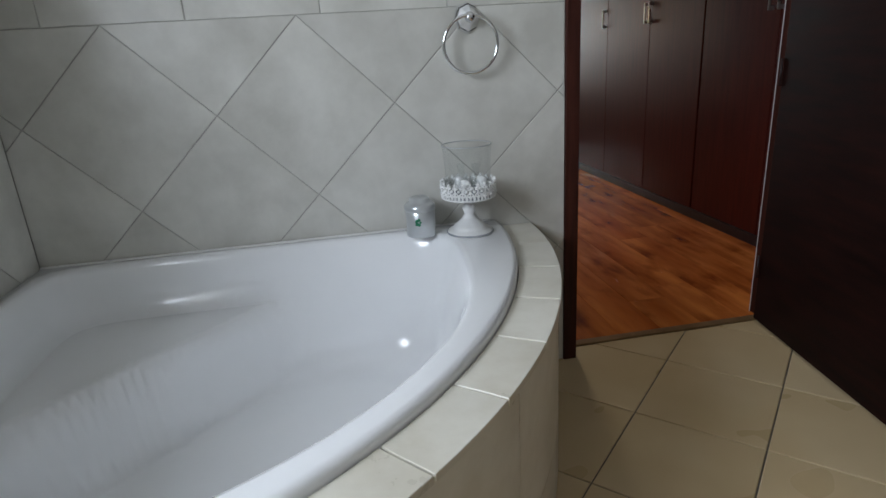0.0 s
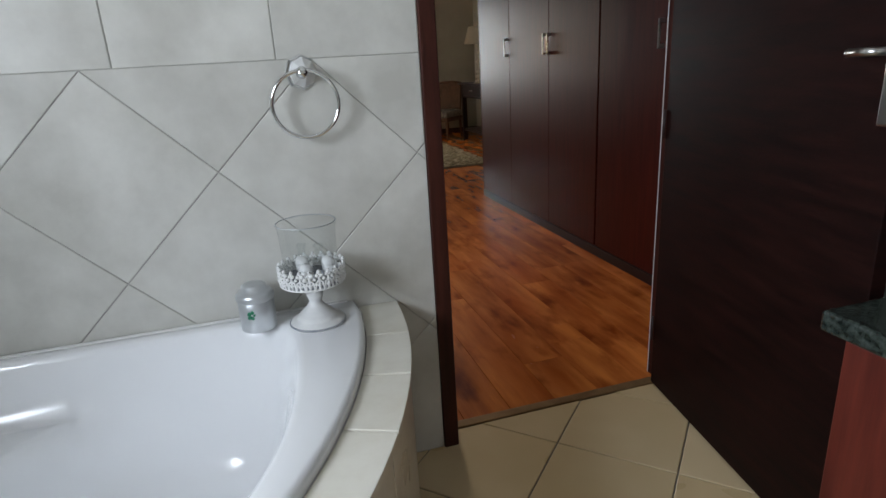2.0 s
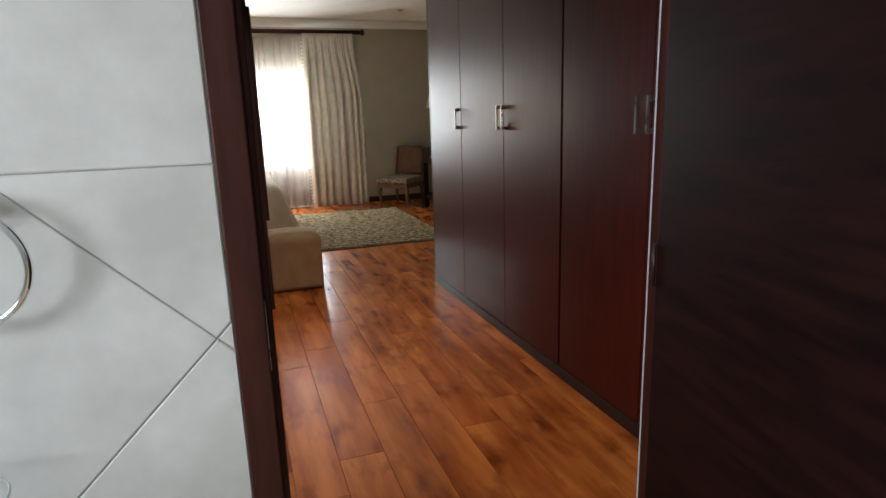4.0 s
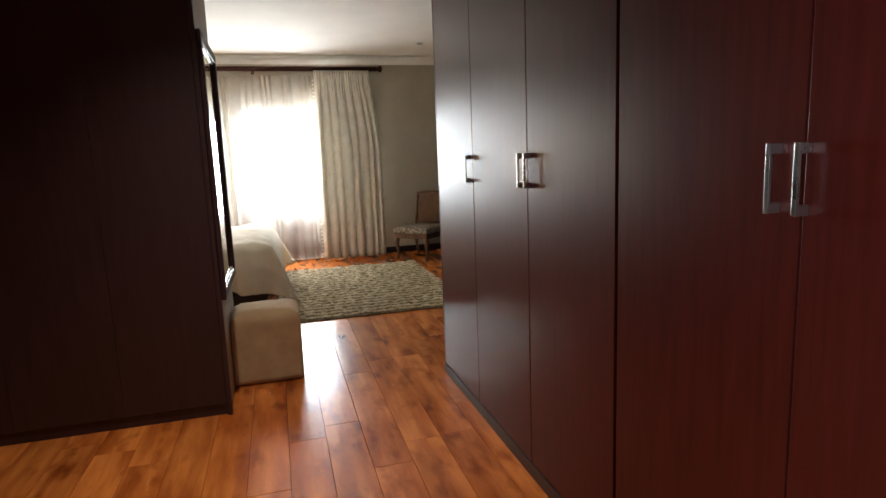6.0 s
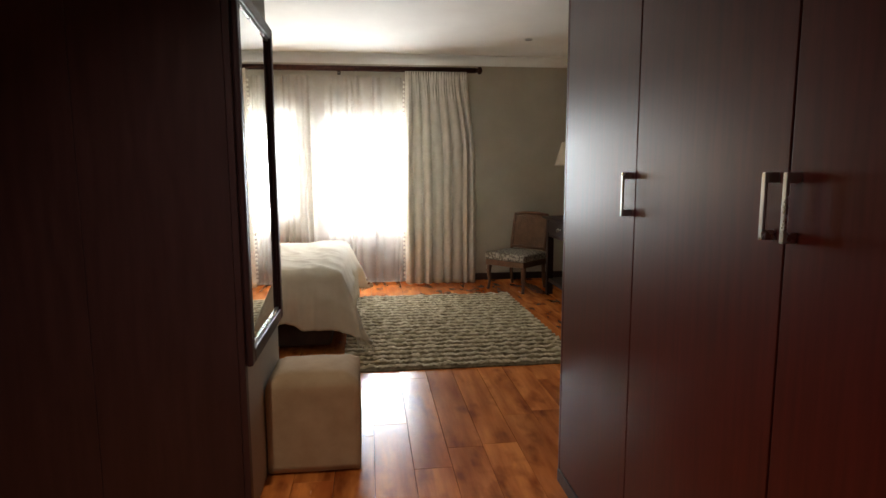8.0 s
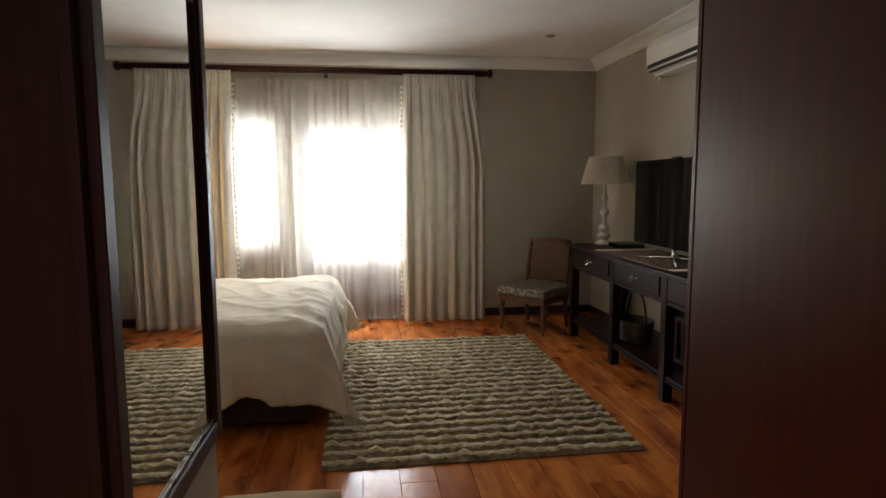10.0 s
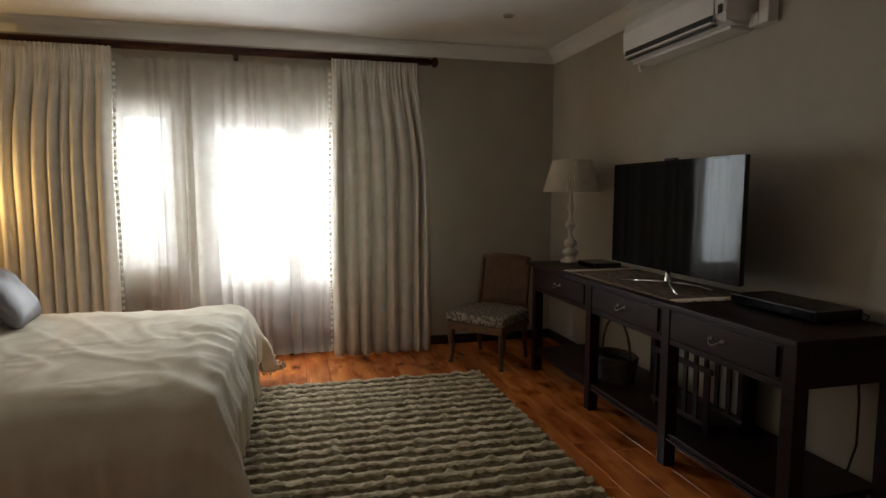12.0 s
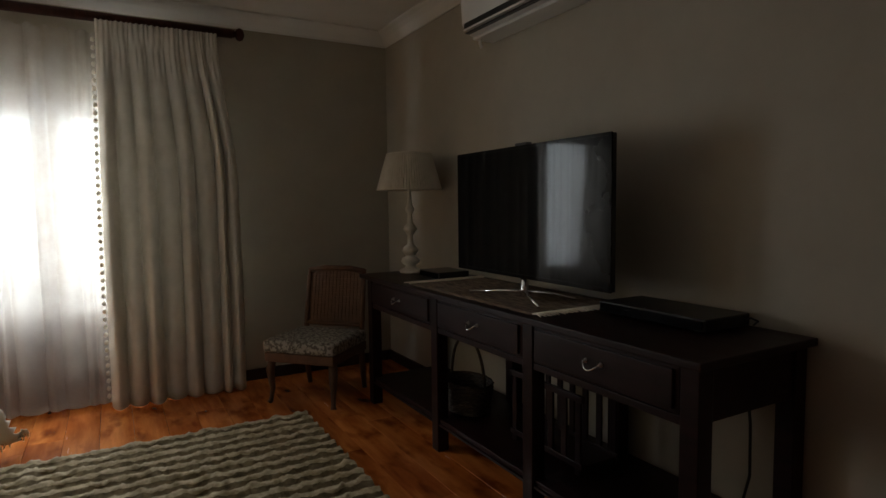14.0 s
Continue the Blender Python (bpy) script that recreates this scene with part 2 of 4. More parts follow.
def tube(points, r, n=10, closed=False, bm=None):
    """A round bar along points; r is a radius or one for each point."""
    bm = bm or bmesh.new()
    pts = [Vector(p) for p in points]
    rings, up = [], Vector((0.31, 0.17, 0.93)).normalized()
    for i, p in enumerate(pts):
        a = pts[(i - 1) % len(pts)] if closed or i else p
        b = pts[(i + 1) % len(pts)] if closed or i < len(pts) - 1 else p
        d = (b - a).normalized()
        u = (up - d * up.dot(d)).normalized()
        v = d.cross(u)
        rad = r[i] if isinstance(r, (list, tuple)) else r
        rings.append([bm.verts.new(p + rad * (u * math.cos(2 * math.pi * k / n) + v * math.sin(2 * math.pi * k / n))) for k in range(n)])
    pairs = list(zip(rings, rings[1:])) + ([(rings[-1], rings[0])] if closed else [])
    for a, b in pairs:
        for k in range(n):
            bm.faces.new((a[k], a[(k + 1) % n], b[(k + 1) % n], b[k]))
    if not closed:
        bm.faces.new(rings[0][::-1])
        bm.faces.new(rings[-1])
    return bm


def grid(nx, ny, f, bm=None):
    """A sheet: f(u, v) gives the place, u and v from 0 to 1."""
    bm = bm or bmesh.new()
    vs = [[bm.verts.new(f(i / nx, j / ny)) for i in range(nx + 1)] for j in range(ny + 1)]
    for j in range(ny):
        for i in range(nx):
            bm.faces.new((vs[j][i], vs[j][i + 1], vs[j + 1][i + 1], vs[j + 1][i]))
    return bm


def ring_sheets(outlines, close_last=True):
    """Skin between outlines of equal length."""
    bm = bmesh.new()
    rings = [[bm.verts.new(p) for p in o] for o in outlines]
    n = len(rings[0])
    for a, b in zip(rings, rings[1:]):
        for k in range(n):
            bm.faces.new((a[k], a[(k + 1) % n], b[(k + 1) % n], b[k]))
    if close_last:
        bm.faces.new(rings[-1])
    return bm


def setting(name, bm, material, label, category):
    return tagged(obj(name, bm, material), label, category, "", "structure")


# ---- structure ----
CEIL = 2.95
floor_wood = setting("floor", boxes((-1.5, 3.93, 1.52, 10.4, -0.12, -0.012)), M_GROUT, "screed under the laminate floor of the bedroom", "floor")
floor_tile = setting("floor_bathroom", boxes((-1.28, 2.5, -2.2, 1.52, -0.12, -0.005)), M_JOINT, "dark grout bed of the bathroom's cream floor tiles", "floor")
ceiling = setting("ceiling", boxes((-1.7, 4.1, 1.60, 10.6, CEIL, CEIL + 0.12)), M_CEIL, "plain white plastered bedroom ceiling", "ceiling")
ceiling_b = setting("ceiling_bathroom", boxes((-1.6, 2.7, -2.4, 1.60, CEIL, CEIL + 0.12)), M_CEIL, "plain white bathroom ceiling", "ceiling")
# wall between bathroom and dressing room, with the door opening
wall_bath = setting("wall_bathroom_north", boxes((-1.5, 0.52, 1.4635, 1.60, -0.1, CEIL), (1.52, 4.1, 1.4635, 1.60, -0.1, CEIL), (0.52, 1.52, 1.4635, 1.60, 2.14, CEIL)), M_GROUT, "tiled wall between bathroom and dressing room", "wall")
setting("wall_dressing_south", boxes((-1.5, 0.52, 1.60, 1.62, -0.01, CEIL), (1.52, 3.93, 1.60, 1.62, -0.01, CEIL), (0.52, 1.52, 1.60, 1.62, 2.14, CEIL)), M_WALL, "taupe painted wall round the bathroom door", "wall")
wall_bath_w = setting("wall_bathroom_west", boxes((-1.60, -1.2835, -2.4, -0.95, -0.1, CEIL), (-1.60, -1.2835, 0.45, 1.60, -0.1, CEIL), (-1.60, -1.2835, -0.95, 0.45, -0.1, 1.25), (-1.60, -1.2835, -0.95, 0.45, 2.15, CEIL)), M_GROUT, "tiled bathroom wall with a window", "wall")
setting("wall_bathroom_south", boxes((-1.6, 2.7, -2.4, -2.2, -0.1, CEIL)), M_TILE, "cream tiled bathroom wall", "wall")
setting("wall_bathroom_east", boxes((2.5, 2.7, -2.2, 1.46, -0.1, CEIL)), M_TILE, "cream tiled bathroom wall beside the vanity", "wall")
# bedroom shell
setting("wall_east", boxes((3.93, 4.1, 1.6, 10.6, -0.1, CEIL)), M_WALL, "taupe painted bedroom wall behind the television", "wall")
setting("wall_west", boxes((-1.7, -1.5, 1.6, 10.6, -0.1, CEIL)), M_WALL, "taupe painted wall at the head of the bed", "wall")
WX0, WX1, DX0, DX1 = -0.14, 0.29, 0.55, 2.15
setting("wall_north", boxes((-1.5, WX0, 10.4, 10.6, -0.1, CEIL), (WX1, DX0, 10.4, 10.6, -0.1, CEIL), (DX1, 3.93, 10.4, 10.6, -0.1, CEIL), (WX0, WX1, 10.4, 10.6, 2.22, CEIL), (WX0, WX1, 10.4, 10.6, -0.1, 0.89), (DX0, DX1, 10.4, 10.6, 2.22, CEIL), (DX0, DX1, 10.4, 10.6, -0.1, 0.0)), M_WALL, "taupe painted wall with a glazed garden door", "wall")
setting("wall_nib", boxes((-1.5, 0.685, 4.99, 5.86, -0.01, CEIL)), M_WALL, "taupe painted partition that carries the long mirror", "wall")


def cornice(name, length, m):
    prof = [(0, 0), (0, -0.115), (0.012, -0.115), (0.018, -0.10), (0.03, -0.085), (0.055, -0.055), (0.085, -0.03), (0.105, -0.02), (0.118, -0.012), (0.118, 0)]
    bm = bmesh.new()
    a = [bm.verts.new((x, 0, z)) for x, z in prof]
    b = [bm.verts.new((x, length, z)) for x, z in prof]
    for k in range(len(prof)):
        q = (k + 1) % len(prof)
        bm.faces.new((a[k], a[q], b[q], b[k]))
    bm.faces.new(a[::-1])
    bm.faces.new(b)
    bmesh.ops.recalc_face_normals(bm, faces=bm.faces[:])
    ob = setting(name, bm, M_CEIL, "white moulded plaster cornice", "cornice")
    ob.matrix_world = m


cornice("trim_cornice_north", 5.4, pose(3.93, 10.4, CEIL - 0.001, 0, 0, 90) @ Matrix.Diagonal((-1, 1, 1, 1)))
cornice("trim_cornice_east", 5.2, pose(3.93, 5.2, CEIL - 0.001) @ Matrix.Diagonal((-1, 1, 1, 1)))
cornice("trim_cornice_west", 4.6, pose(-1.5, 5.8, CEIL - 0.001))


def skirting(name, span):
    setting(name, boxes(span, bevel=0.004), M_DARK, "dark stained wooden skirting board", "skirting")


skirting("baseboard_north_east", (2.15, 3.91, 10.38, 10.4, 0, 0.09))
skirting("baseboard_north_west", (-1.48, 0.55, 10.38, 10.4, 0, 0.09))
skirting("baseboard_east", (3.91, 3.93, 5.2, 10.4, 0, 0.09))
skirting("baseboard_west", (-1.5, -1.48, 5.8, 10.4, 0, 0.09))
setting("wall_wardrobe_niche", boxes((2.70, 2.80, 1.62, 5.0, -0.01, CEIL), (2.70, 3.93, 5.0, 5.15, -0.01, CEIL)), M_WALL, "taupe painted wall behind the long wardrobe", "wall")
# outdoors
setting("ground", boxes((-60, 60, 10.6, 130, -0.3, -0.12)), M_PAVE, "sunlit paving outside the garden door", "ground")
setting("wall_garden", boxes((-8, 8, 14.5, 14.7, -0.12, 1.5)), M_CEIL, "pale plastered garden wall in the sun", "garden wall")

# bathroom door frame, threshold and leaf
fr = tagged(new("door_frame"), "red-brown wooden door frame with a steel strike plate", "door frame", "", "structure")
part("jamb", boxes((0.505, 0.557, 1.452, 1.632, 0, 2.10), (0.557, 0.570, 1.50, 1.632, 0, 2.10), bevel=0.003), M_FRAME, fr)
part("jamb", boxes((1.49, 1.52, 1.452, 1.632, 0, 2.10), (1.466, 1.49, 1.572, 1.632, 0, 2.10), bevel=0.003), M_FRAME, fr)
# bright line along the jamb's edge, put in as a thin white strip
part("pale_edge", boxes((1.4645, 1.4675, 1.6305, 1.6335, 0, 2.10)), M_PLAST, fr, "thin white strip for the bright line on the jamb's edge")
part("head", boxes((0.505, 1.52, 1.452, 1.632, 2.10, 2.14), bevel=0.003), M_FRAME, fr)
part("strike_plate", boxes((0.557, 0.5585, 1.4635, 1.492, 0.98, 1.10), bevel=0.0005), M_NICKEL, fr, "steel strike plate")
setting("trim_threshold", boxes((0.571, 1.465, 1.545, 1.585, -0.006, 0.006), bevel=0.003), M_BRASS, "brass-coloured strip between tiles and laminate", "threshold")

leaf = group_at("door_1", pose(1.458, 1.54, 0, 0, 0, -99.0), "dark veneered bathroom door standing wide open", "door", "structure")
part("panel", boxes((0.0, 0.93, -0.04, 0.0, 0.012, 2.08), bevel=0.003), M_DOOR, leaf)
handle = part("door_handle", boxes((0.882, 0.918, -0.050, -0.04, 1.13, 1.33), bevel=0.004), M_NICKEL, leaf, "steel lever handle on a long plate")
part("lever", tube([(0.90, -0.05, 1.28), (0.90, -0.09, 1.28), (0.888, -0.098, 1.28), (0.838, -0.10, 1.278)], 0.009), M_NICKEL, handle, smooth=True)
for hz in (0.25, 1.05, 1.85):
    part("hinge", tube([(-0.004, -0.044, hz - 0.05), (-0.004, -0.044, hz + 0.05)], 0.0045), M_DARK, leaf, "dark bronzed butt hinge", True)

# ---- dressing room ----
def bar_handle(parent, m, length=0.145):
    """A square nickel bar handle, its bar along z, standing out along -x."""
    bm = boxes((-0.034, -0.026, -0.006, 0.006, -length / 2, length / 2), (-0.028, 0, -0.006, 0.006, -length / 2, -length / 2 + 0.022), (-0.028, 0, -0.006, 0.006, length / 2 - 0.022, length / 2), bevel=0.0015)
    bm.transform(m)
    return part("handle", bm, M_NICKEL, parent, "brushed nickel bar handle")


def wardrobe_right():
    x = 2.068
    w = group_at("wardrobe", pose(x, 1.64, 0), "tall dark mahogany built-in wardrobe with bar handles", "wardrobe")
    part("carcass", boxes((0.022, 0.62, 0.0, 3.50, 0.07, CEIL - 0.004), bevel=0.002), M_MAHOG, w)
    part("plinth", boxes((-0.006, 0.6, 0.0, 3.512, 0.0, 0.062), bevel=0.003), M_DARK, w, "dark plinth board")
    part("end_panel", boxes((0.0, 0.62, 3.502, 3.520, 0.0, CEIL - 0.004), bevel=0.002), M_MAHOG, w)
    edges = [0.004, 0.76, 1.425, 2.105, 2.812, 3.50]
    for a, b in zip(edges, edges[1:]):
        d = part("door", boxes((0.0, 0.019, a + (0.014 if abs(a - 1.425) < 0.01 else 0.003), b - 0.003, 0.066, CEIL - 0.03), bevel=0.002), M_MAHOG, w)
    for y, d in ((0.748, 0), (0.818, 0), (2.072, 0), (2.138, 0), (2.845, 0)):
        bar_handle(w, Matrix.Translation((0, y, 1.38)))
    return w


wardrobe_right()


def wardrobe_left():
    w = group_at("wardrobe", pose(-1.49, 4.985, 0), "dark wooden built-in wardrobe set into the partition", "wardrobe")
    part("side_panel", boxes((2.165, 2.19, -0.045, 0.0, 0.0, CEIL - 0.004), bevel=0.002), M_WARD, w)
    part("plinth", boxes((0.0, 2.163, -0.025, 0.0, 0.0, 0.07), bevel=0.002), M_WARD, w)
    for k in range(4):
        part("door", boxes((0.0008 + k * 0.541, 0.5402 + k * 0.541, -0.04, -0.02, 0.072, CEIL - 0.01), bevel=0.002), M_WARD, w)
    return w


wardrobe_left()


def wall_mirror():
    y0, y1, z0, z1 = 4.97, 5.81, 0.68, 2.18
    e = group_at("wall_mirror", pose(0.687, 0, 0), "tall wall mirror with a dark wooden frame", "mirror")
    part("backing", boxes((0, 0.012, y0 + 0.01, y1 - 0.01, z0 + 0.01, z1 - 0.01)), M_DARK, e)
    part("glass", boxes((0.013, 0.018, y0 + 0.055, y1 - 0.055, z0 + 0.055, z1 - 0.055)), M_MIRROR, e, "silvered mirror glass")
    w = 0.06
    for s in ((y0, y0 + w, z0, z1), (y1 - w, y1, z0, z1), (y0 + w, y1 - w, z0, z0 + w), (y0 + w, y1 - w, z1 - w, z1)):
        part("frame_bar", boxes((0.012, 0.038, *s), bevel=0.008), M_WARD, e)
    # one bead: nickel across for its bright glint, dark veneer upright without it
    for s in ((y0 + w, y0 + w + 0.012, z0 + w, z1 - w), (y1 - w - 0.012, y1 - w, z0 + w, z1 - w), (y0 + w, y1 - w, z0 + w, z0 + w + 0.012), (y0 + w, y1 - w, z1 - w - 0.012, z1 - w)):
        part("inner_bead", boxes((0.018, 0.026, *s), bevel=0.003), M_NICKEL if s[1] - s[0] > 0.1 else M_WARD, e)


wall_mirror()


def ottoman():
    e = group_at("ottoman", pose(0.913, 5.565, 0), "square beige suede ottoman below the mirror", "ottoman")
    bm = boxes((-0.222, 0.222, -0.20, 0.20, 0.012, 0.49))
    bmesh.ops.subdivide_edges(bm, edges=bm.edges[:], cuts=14, use_grid_fill=True)
    for v in bm.verts:
        x, y, z = v.co
        # rounded upper edges, a slightly domed and creased cover
        up = max(0.0, (z - 0.43) / 0.06)
        v.co.x -= math.copysign(0.034 * up ** 2, x) * (abs(x) / 0.222) ** 3
        v.co.y -= math.copysign(0.034 * up ** 2, y) * (abs(y) / 0.20) ** 3
        if z > 0.485:
            v.co.z += 0.008 * (1 - (x / 0.222) ** 2) * (1 - (y / 0.20) ** 2) - 0.018 * max(abs(x) / 0.222, abs(y) / 0.20) ** 8
        k = 0.0025 * noise.noise((x * 7, y * 7, z * 5)) + 0.0015 * noise.noise((x * 16, y * 16, z * 4 + 3))
        v.co += Vector((k if abs(x) > 0.2 else 0, k if abs(y) > 0.18 else 0, k if z > 0.485 else 0))
    part("cover", bm, M_SUEDE, e, smooth=True)
    for a in (-0.18, 0.18):
        for b in (-0.16, 0.16):
            part("foot", lathe([(0.02, 0), (0.022, 0.016)], 10, m=Matrix.Translation((a, b, 0))), M_DARK, e)


ottoman()

# ---- bedroom ----
def bed():
    e = group_at("bed", pose(-0.25, 8.4, 0), "double bed with a crumpled cream duvet on a dark base", "bed")
    part("base", boxes((-1.08, 1.12, -0.98, 0.98, 0.03, 0.32), bevel=0.03, seg=3), M_VALANCE, e, "dark brown upholstered base", True)
    part("mattress", boxes((-1.08, 1.12, -0.98, 0.98, 0.32, 0.56), bevel=0.06, seg=4), M_DUVET, e, smooth=True)
    part("headboard", boxes((-1.22, -1.10, -1.02, 1.02, 0.0, 1.1), bevel=0.03, seg=3), M_VALANCE, e, "padded dark headboard", True)
    lx, ly, drop = 1.20, 1.02, 0.44

    def f(u, v):
        sx = -0.75 + u * (lx + 0.75 + drop)
        sy = (v - 0.5) * 2 * (ly + drop)
        ox, oy = max(0.0, sx - lx), max(0.0, abs(sy) - ly)
        fall = max(ox, oy) + 0.55 * min(ox, oy)
        tip = min(ox, oy) / drop
        run = sx if oy > ox else sy
        hang = min(1.0, max(ox, oy) / drop)
        flare = 0.06 + hang * (0.085 * noise.noise((run * 4.2, 3 + oy, 11)) + 0.045 * noise.noise((run * 10, 7 + ox, 5)) + 0.03 * abs(noise.noise((run * 17, 2, 8))))
        x = min(sx, lx) + (flare * min(1, ox * 5) if ox else 0) + 0.16 * tip
        y = math.copysign(min(abs(sy), ly) + (flare * min(1, oy * 5) if oy else 0) + 0.12 * tip, sy)
        n = noise.noise((sx * 2.2, sy * 2.2, 1)) * 0.016 + noise.noise((sx * 6, sy * 4, 4)) * 0.010
        crease = (1 - min(1.0, 5 * abs(noise.noise((sx * 3.2 + sy * 2.5, sy * 1.3 - sx, 9))))) * 0.008 + (1 - min(1.0, 6 * abs(noise.noise((sx * 1.8 - sy * 3.6, sy * 2 + sx, 21))))) * 0.006 + 0.02 * max(0, 1 - (lx - min(sx, lx)) / 0.5) * (1 - abs(math.sin(sy * 11 + sx * 6 + 2 * noise.noise((sx * 3, sy * 3, 5)))))
        edge = max(0, 1 - min(lx - min(sx, lx), ly - min(abs(sy), ly)) / 0.16)
        z = 0.655 + n + crease - 0.045 * edge ** 2 - min(fall, drop * 1.2) * (0.97 + 0.03 * math.sin(sx * 11 + sy * 7) + 0.05 * noise.noise((sx * 4, sy * 4, 2)) - 0.16 * hang * abs(noise.noise((run * 3.3, 1, 6))))
        return (x, y, max(z, 0.07))

    bm = grid(120, 130, f)
    bmesh.ops.recalc_face_normals(bm, faces=bm.faces[:])
    d = part("duvet", bm, M_DUVET, e, "crumpled cream cotton duvet", True)
    so = d.modifiers.new("thick", "SOLIDIFY")
    so.thickness, so.offset = 0.022, -1
    # fringe along the lower edge
    fr = bmesh.new()
    for k in range(130):
        v = k / 129
        p = Vector(f(1, v))
        q = p + Vector((random.uniform(0, 0.015), random.uniform(-0.02, 0.02), -random.uniform(0.03, 0.06)))
        tube([p, (p + q) / 2 + Vector((0.006, 0, 0)), q], [0.006, 0.005, 0.002], 5, bm=fr)
    part("fringe", fr, M_DUVET, e, "short cotton fringe")
    return e


bed()


def pillow(x, y, rz, tilt, sx, sy, material, label, z=0.83):
    def f(u, v, s):
        a, b = u * 2 - 1, v * 2 - 1
        h = ((1 - abs(a) ** 3.5) * (1 - abs(b) ** 3.5)) ** 0.55 * 0.085
        pull = 1 - 0.06 * (abs(a) * abs(b)) ** 2 - 0.05 * (1 - abs(b)) * abs(a) ** 6
        return (a * sx / 2 * pull, b * sy / 2 * pull, s * h + 0.006 * noise.noise((a * 3, b * 3, s)))

    bm = grid(24, 24, lambda u, v: f(u, v, 1))
    grid(24, 24, lambda u, v: f(1 - u, v, -1), bm)
    bmesh.ops.remove_doubles(bm, verts=bm.verts[:], dist=0.004)
    ob = tagged(obj("pillow", bm, material, smooth=True), label, "pillow", "pillows on the bed")
    ob.matrix_world = pose(x, y, z, 0, 0, rz) @ pose(0, 0, 0, 0, tilt, 0)


pillow(-0.66, 9.0, 0, 62, 0.48, 0.7, M_DUVET, "plump cream pillow against the headboard", 0.90)
pillow(-0.66, 8.0, 0, 62, 0.48, 0.7, M_DUVET, "plump cream pillow against the headboard", 0.90)
pillow(-0.46, 9.0, 6, 55, 0.42, 0.5, M_PILLOW, "grey silk cushion leaning on a cream pillow", 0.86)
pillow(-0.46, 8.03, -5, 55, 0.42, 0.5, M_PILLOW, "grey silk cushion leaning on a cream pillow", 0.86)


def rug():
    x0, x1, y0, y1 = 0.98, 2.82, 6.80, 9.40
    e = group_at("rug", pose(x0, y0, 0), "shaggy cream and brown rug with tufted stripes", "rug")
    part("backing", boxes((0, x1 - x0, 0, y1 - y0, 0.001, 0.008)), M_RUGD, e)
    rows = 23
    step = (y1 - y0) / rows
    for k in range(rows):
        def f(u, v, k=k):
            x = u * (x1 - x0) + noise.noise((k * 3.1, v * 4, u * 9)) * 0.004
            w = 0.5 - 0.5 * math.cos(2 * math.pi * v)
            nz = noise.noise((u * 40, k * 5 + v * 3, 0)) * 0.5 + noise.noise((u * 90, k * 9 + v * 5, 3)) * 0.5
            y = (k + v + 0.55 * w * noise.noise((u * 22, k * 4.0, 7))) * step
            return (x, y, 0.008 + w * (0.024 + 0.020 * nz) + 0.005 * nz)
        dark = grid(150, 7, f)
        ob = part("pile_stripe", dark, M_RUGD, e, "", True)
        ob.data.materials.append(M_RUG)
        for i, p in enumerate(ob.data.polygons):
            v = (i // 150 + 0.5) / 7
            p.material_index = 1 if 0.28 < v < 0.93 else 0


rug()


def curtain(name, x0, x1, y, z0, z1, folds, amp, material, label, nz=14, gather=0.0, solid=0.0, nx=None):
    rnd = random.Random(int(x0 * 100) + 7)
    ph = [rnd.uniform(0, 6.28) for _ in range(4)]

    def f(u, v):
        w = u + 0.018 * math.sin(2 * math.pi * u * 3 + ph[0]) + 0.010 * math.sin(2 * math.pi * u * 7 + ph[1])
        a = amp * (0.55 + 0.45 * (1 - v)) * (0.8 + 0.3 * math.sin(2 * math.pi * u * 2.3 + ph[2]))
        if gather and v > 0.955:
            a *= 0.6
        xx = x0 + (x1 - x0) * (u + gather * (1 - v) * (u - 0.5) * 0.5)
        s = 1 - 2 * abs(math.sin(math.pi * folds * w + 0.2 * math.sin(3 * v + ph[3])))
        if solid and v > 0.94:
            s *= 0.55
        yy = y + a * s + 0.01 * noise.noise((u * 6, v * 3, ph[0]))
        return (xx + 0.35 * amp * math.cos(2 * math.pi * folds * w * 2) * 0.2, yy, z0 + (z1 - z0) * v + (0.012 * math.sin(u * folds * 6.28) if v > 0.99 else 0))

    bm = grid(nx or int(folds * 12), nz, f)
    ob = tagged(obj(name, bm, material, smooth=True), label, "curtain")
    if solid:
        so = ob.modifiers.new("thick", "SOLIDIFY")
        so.thickness = solid
    return ob, f


def fringe(ob, f, u):
    bm = bmesh.new()
    n = 46
    for k in range(n):
        p = Vector(f(u, 0.03 + 0.94 * k / n))
        s = -1 if u < 0.5 else 1
        bmesh.ops.create_icosphere(bm, subdivisions=1, radius=0.016, matrix=Matrix.Translation(p + Vector((s * 0.016, -0.008, 0))) @ Matrix.Diagonal((1, 0.8, 1.25, 1)))
    part("tassel_fringe", bm, M_CURT, ob, "cream bobble fringe", True)


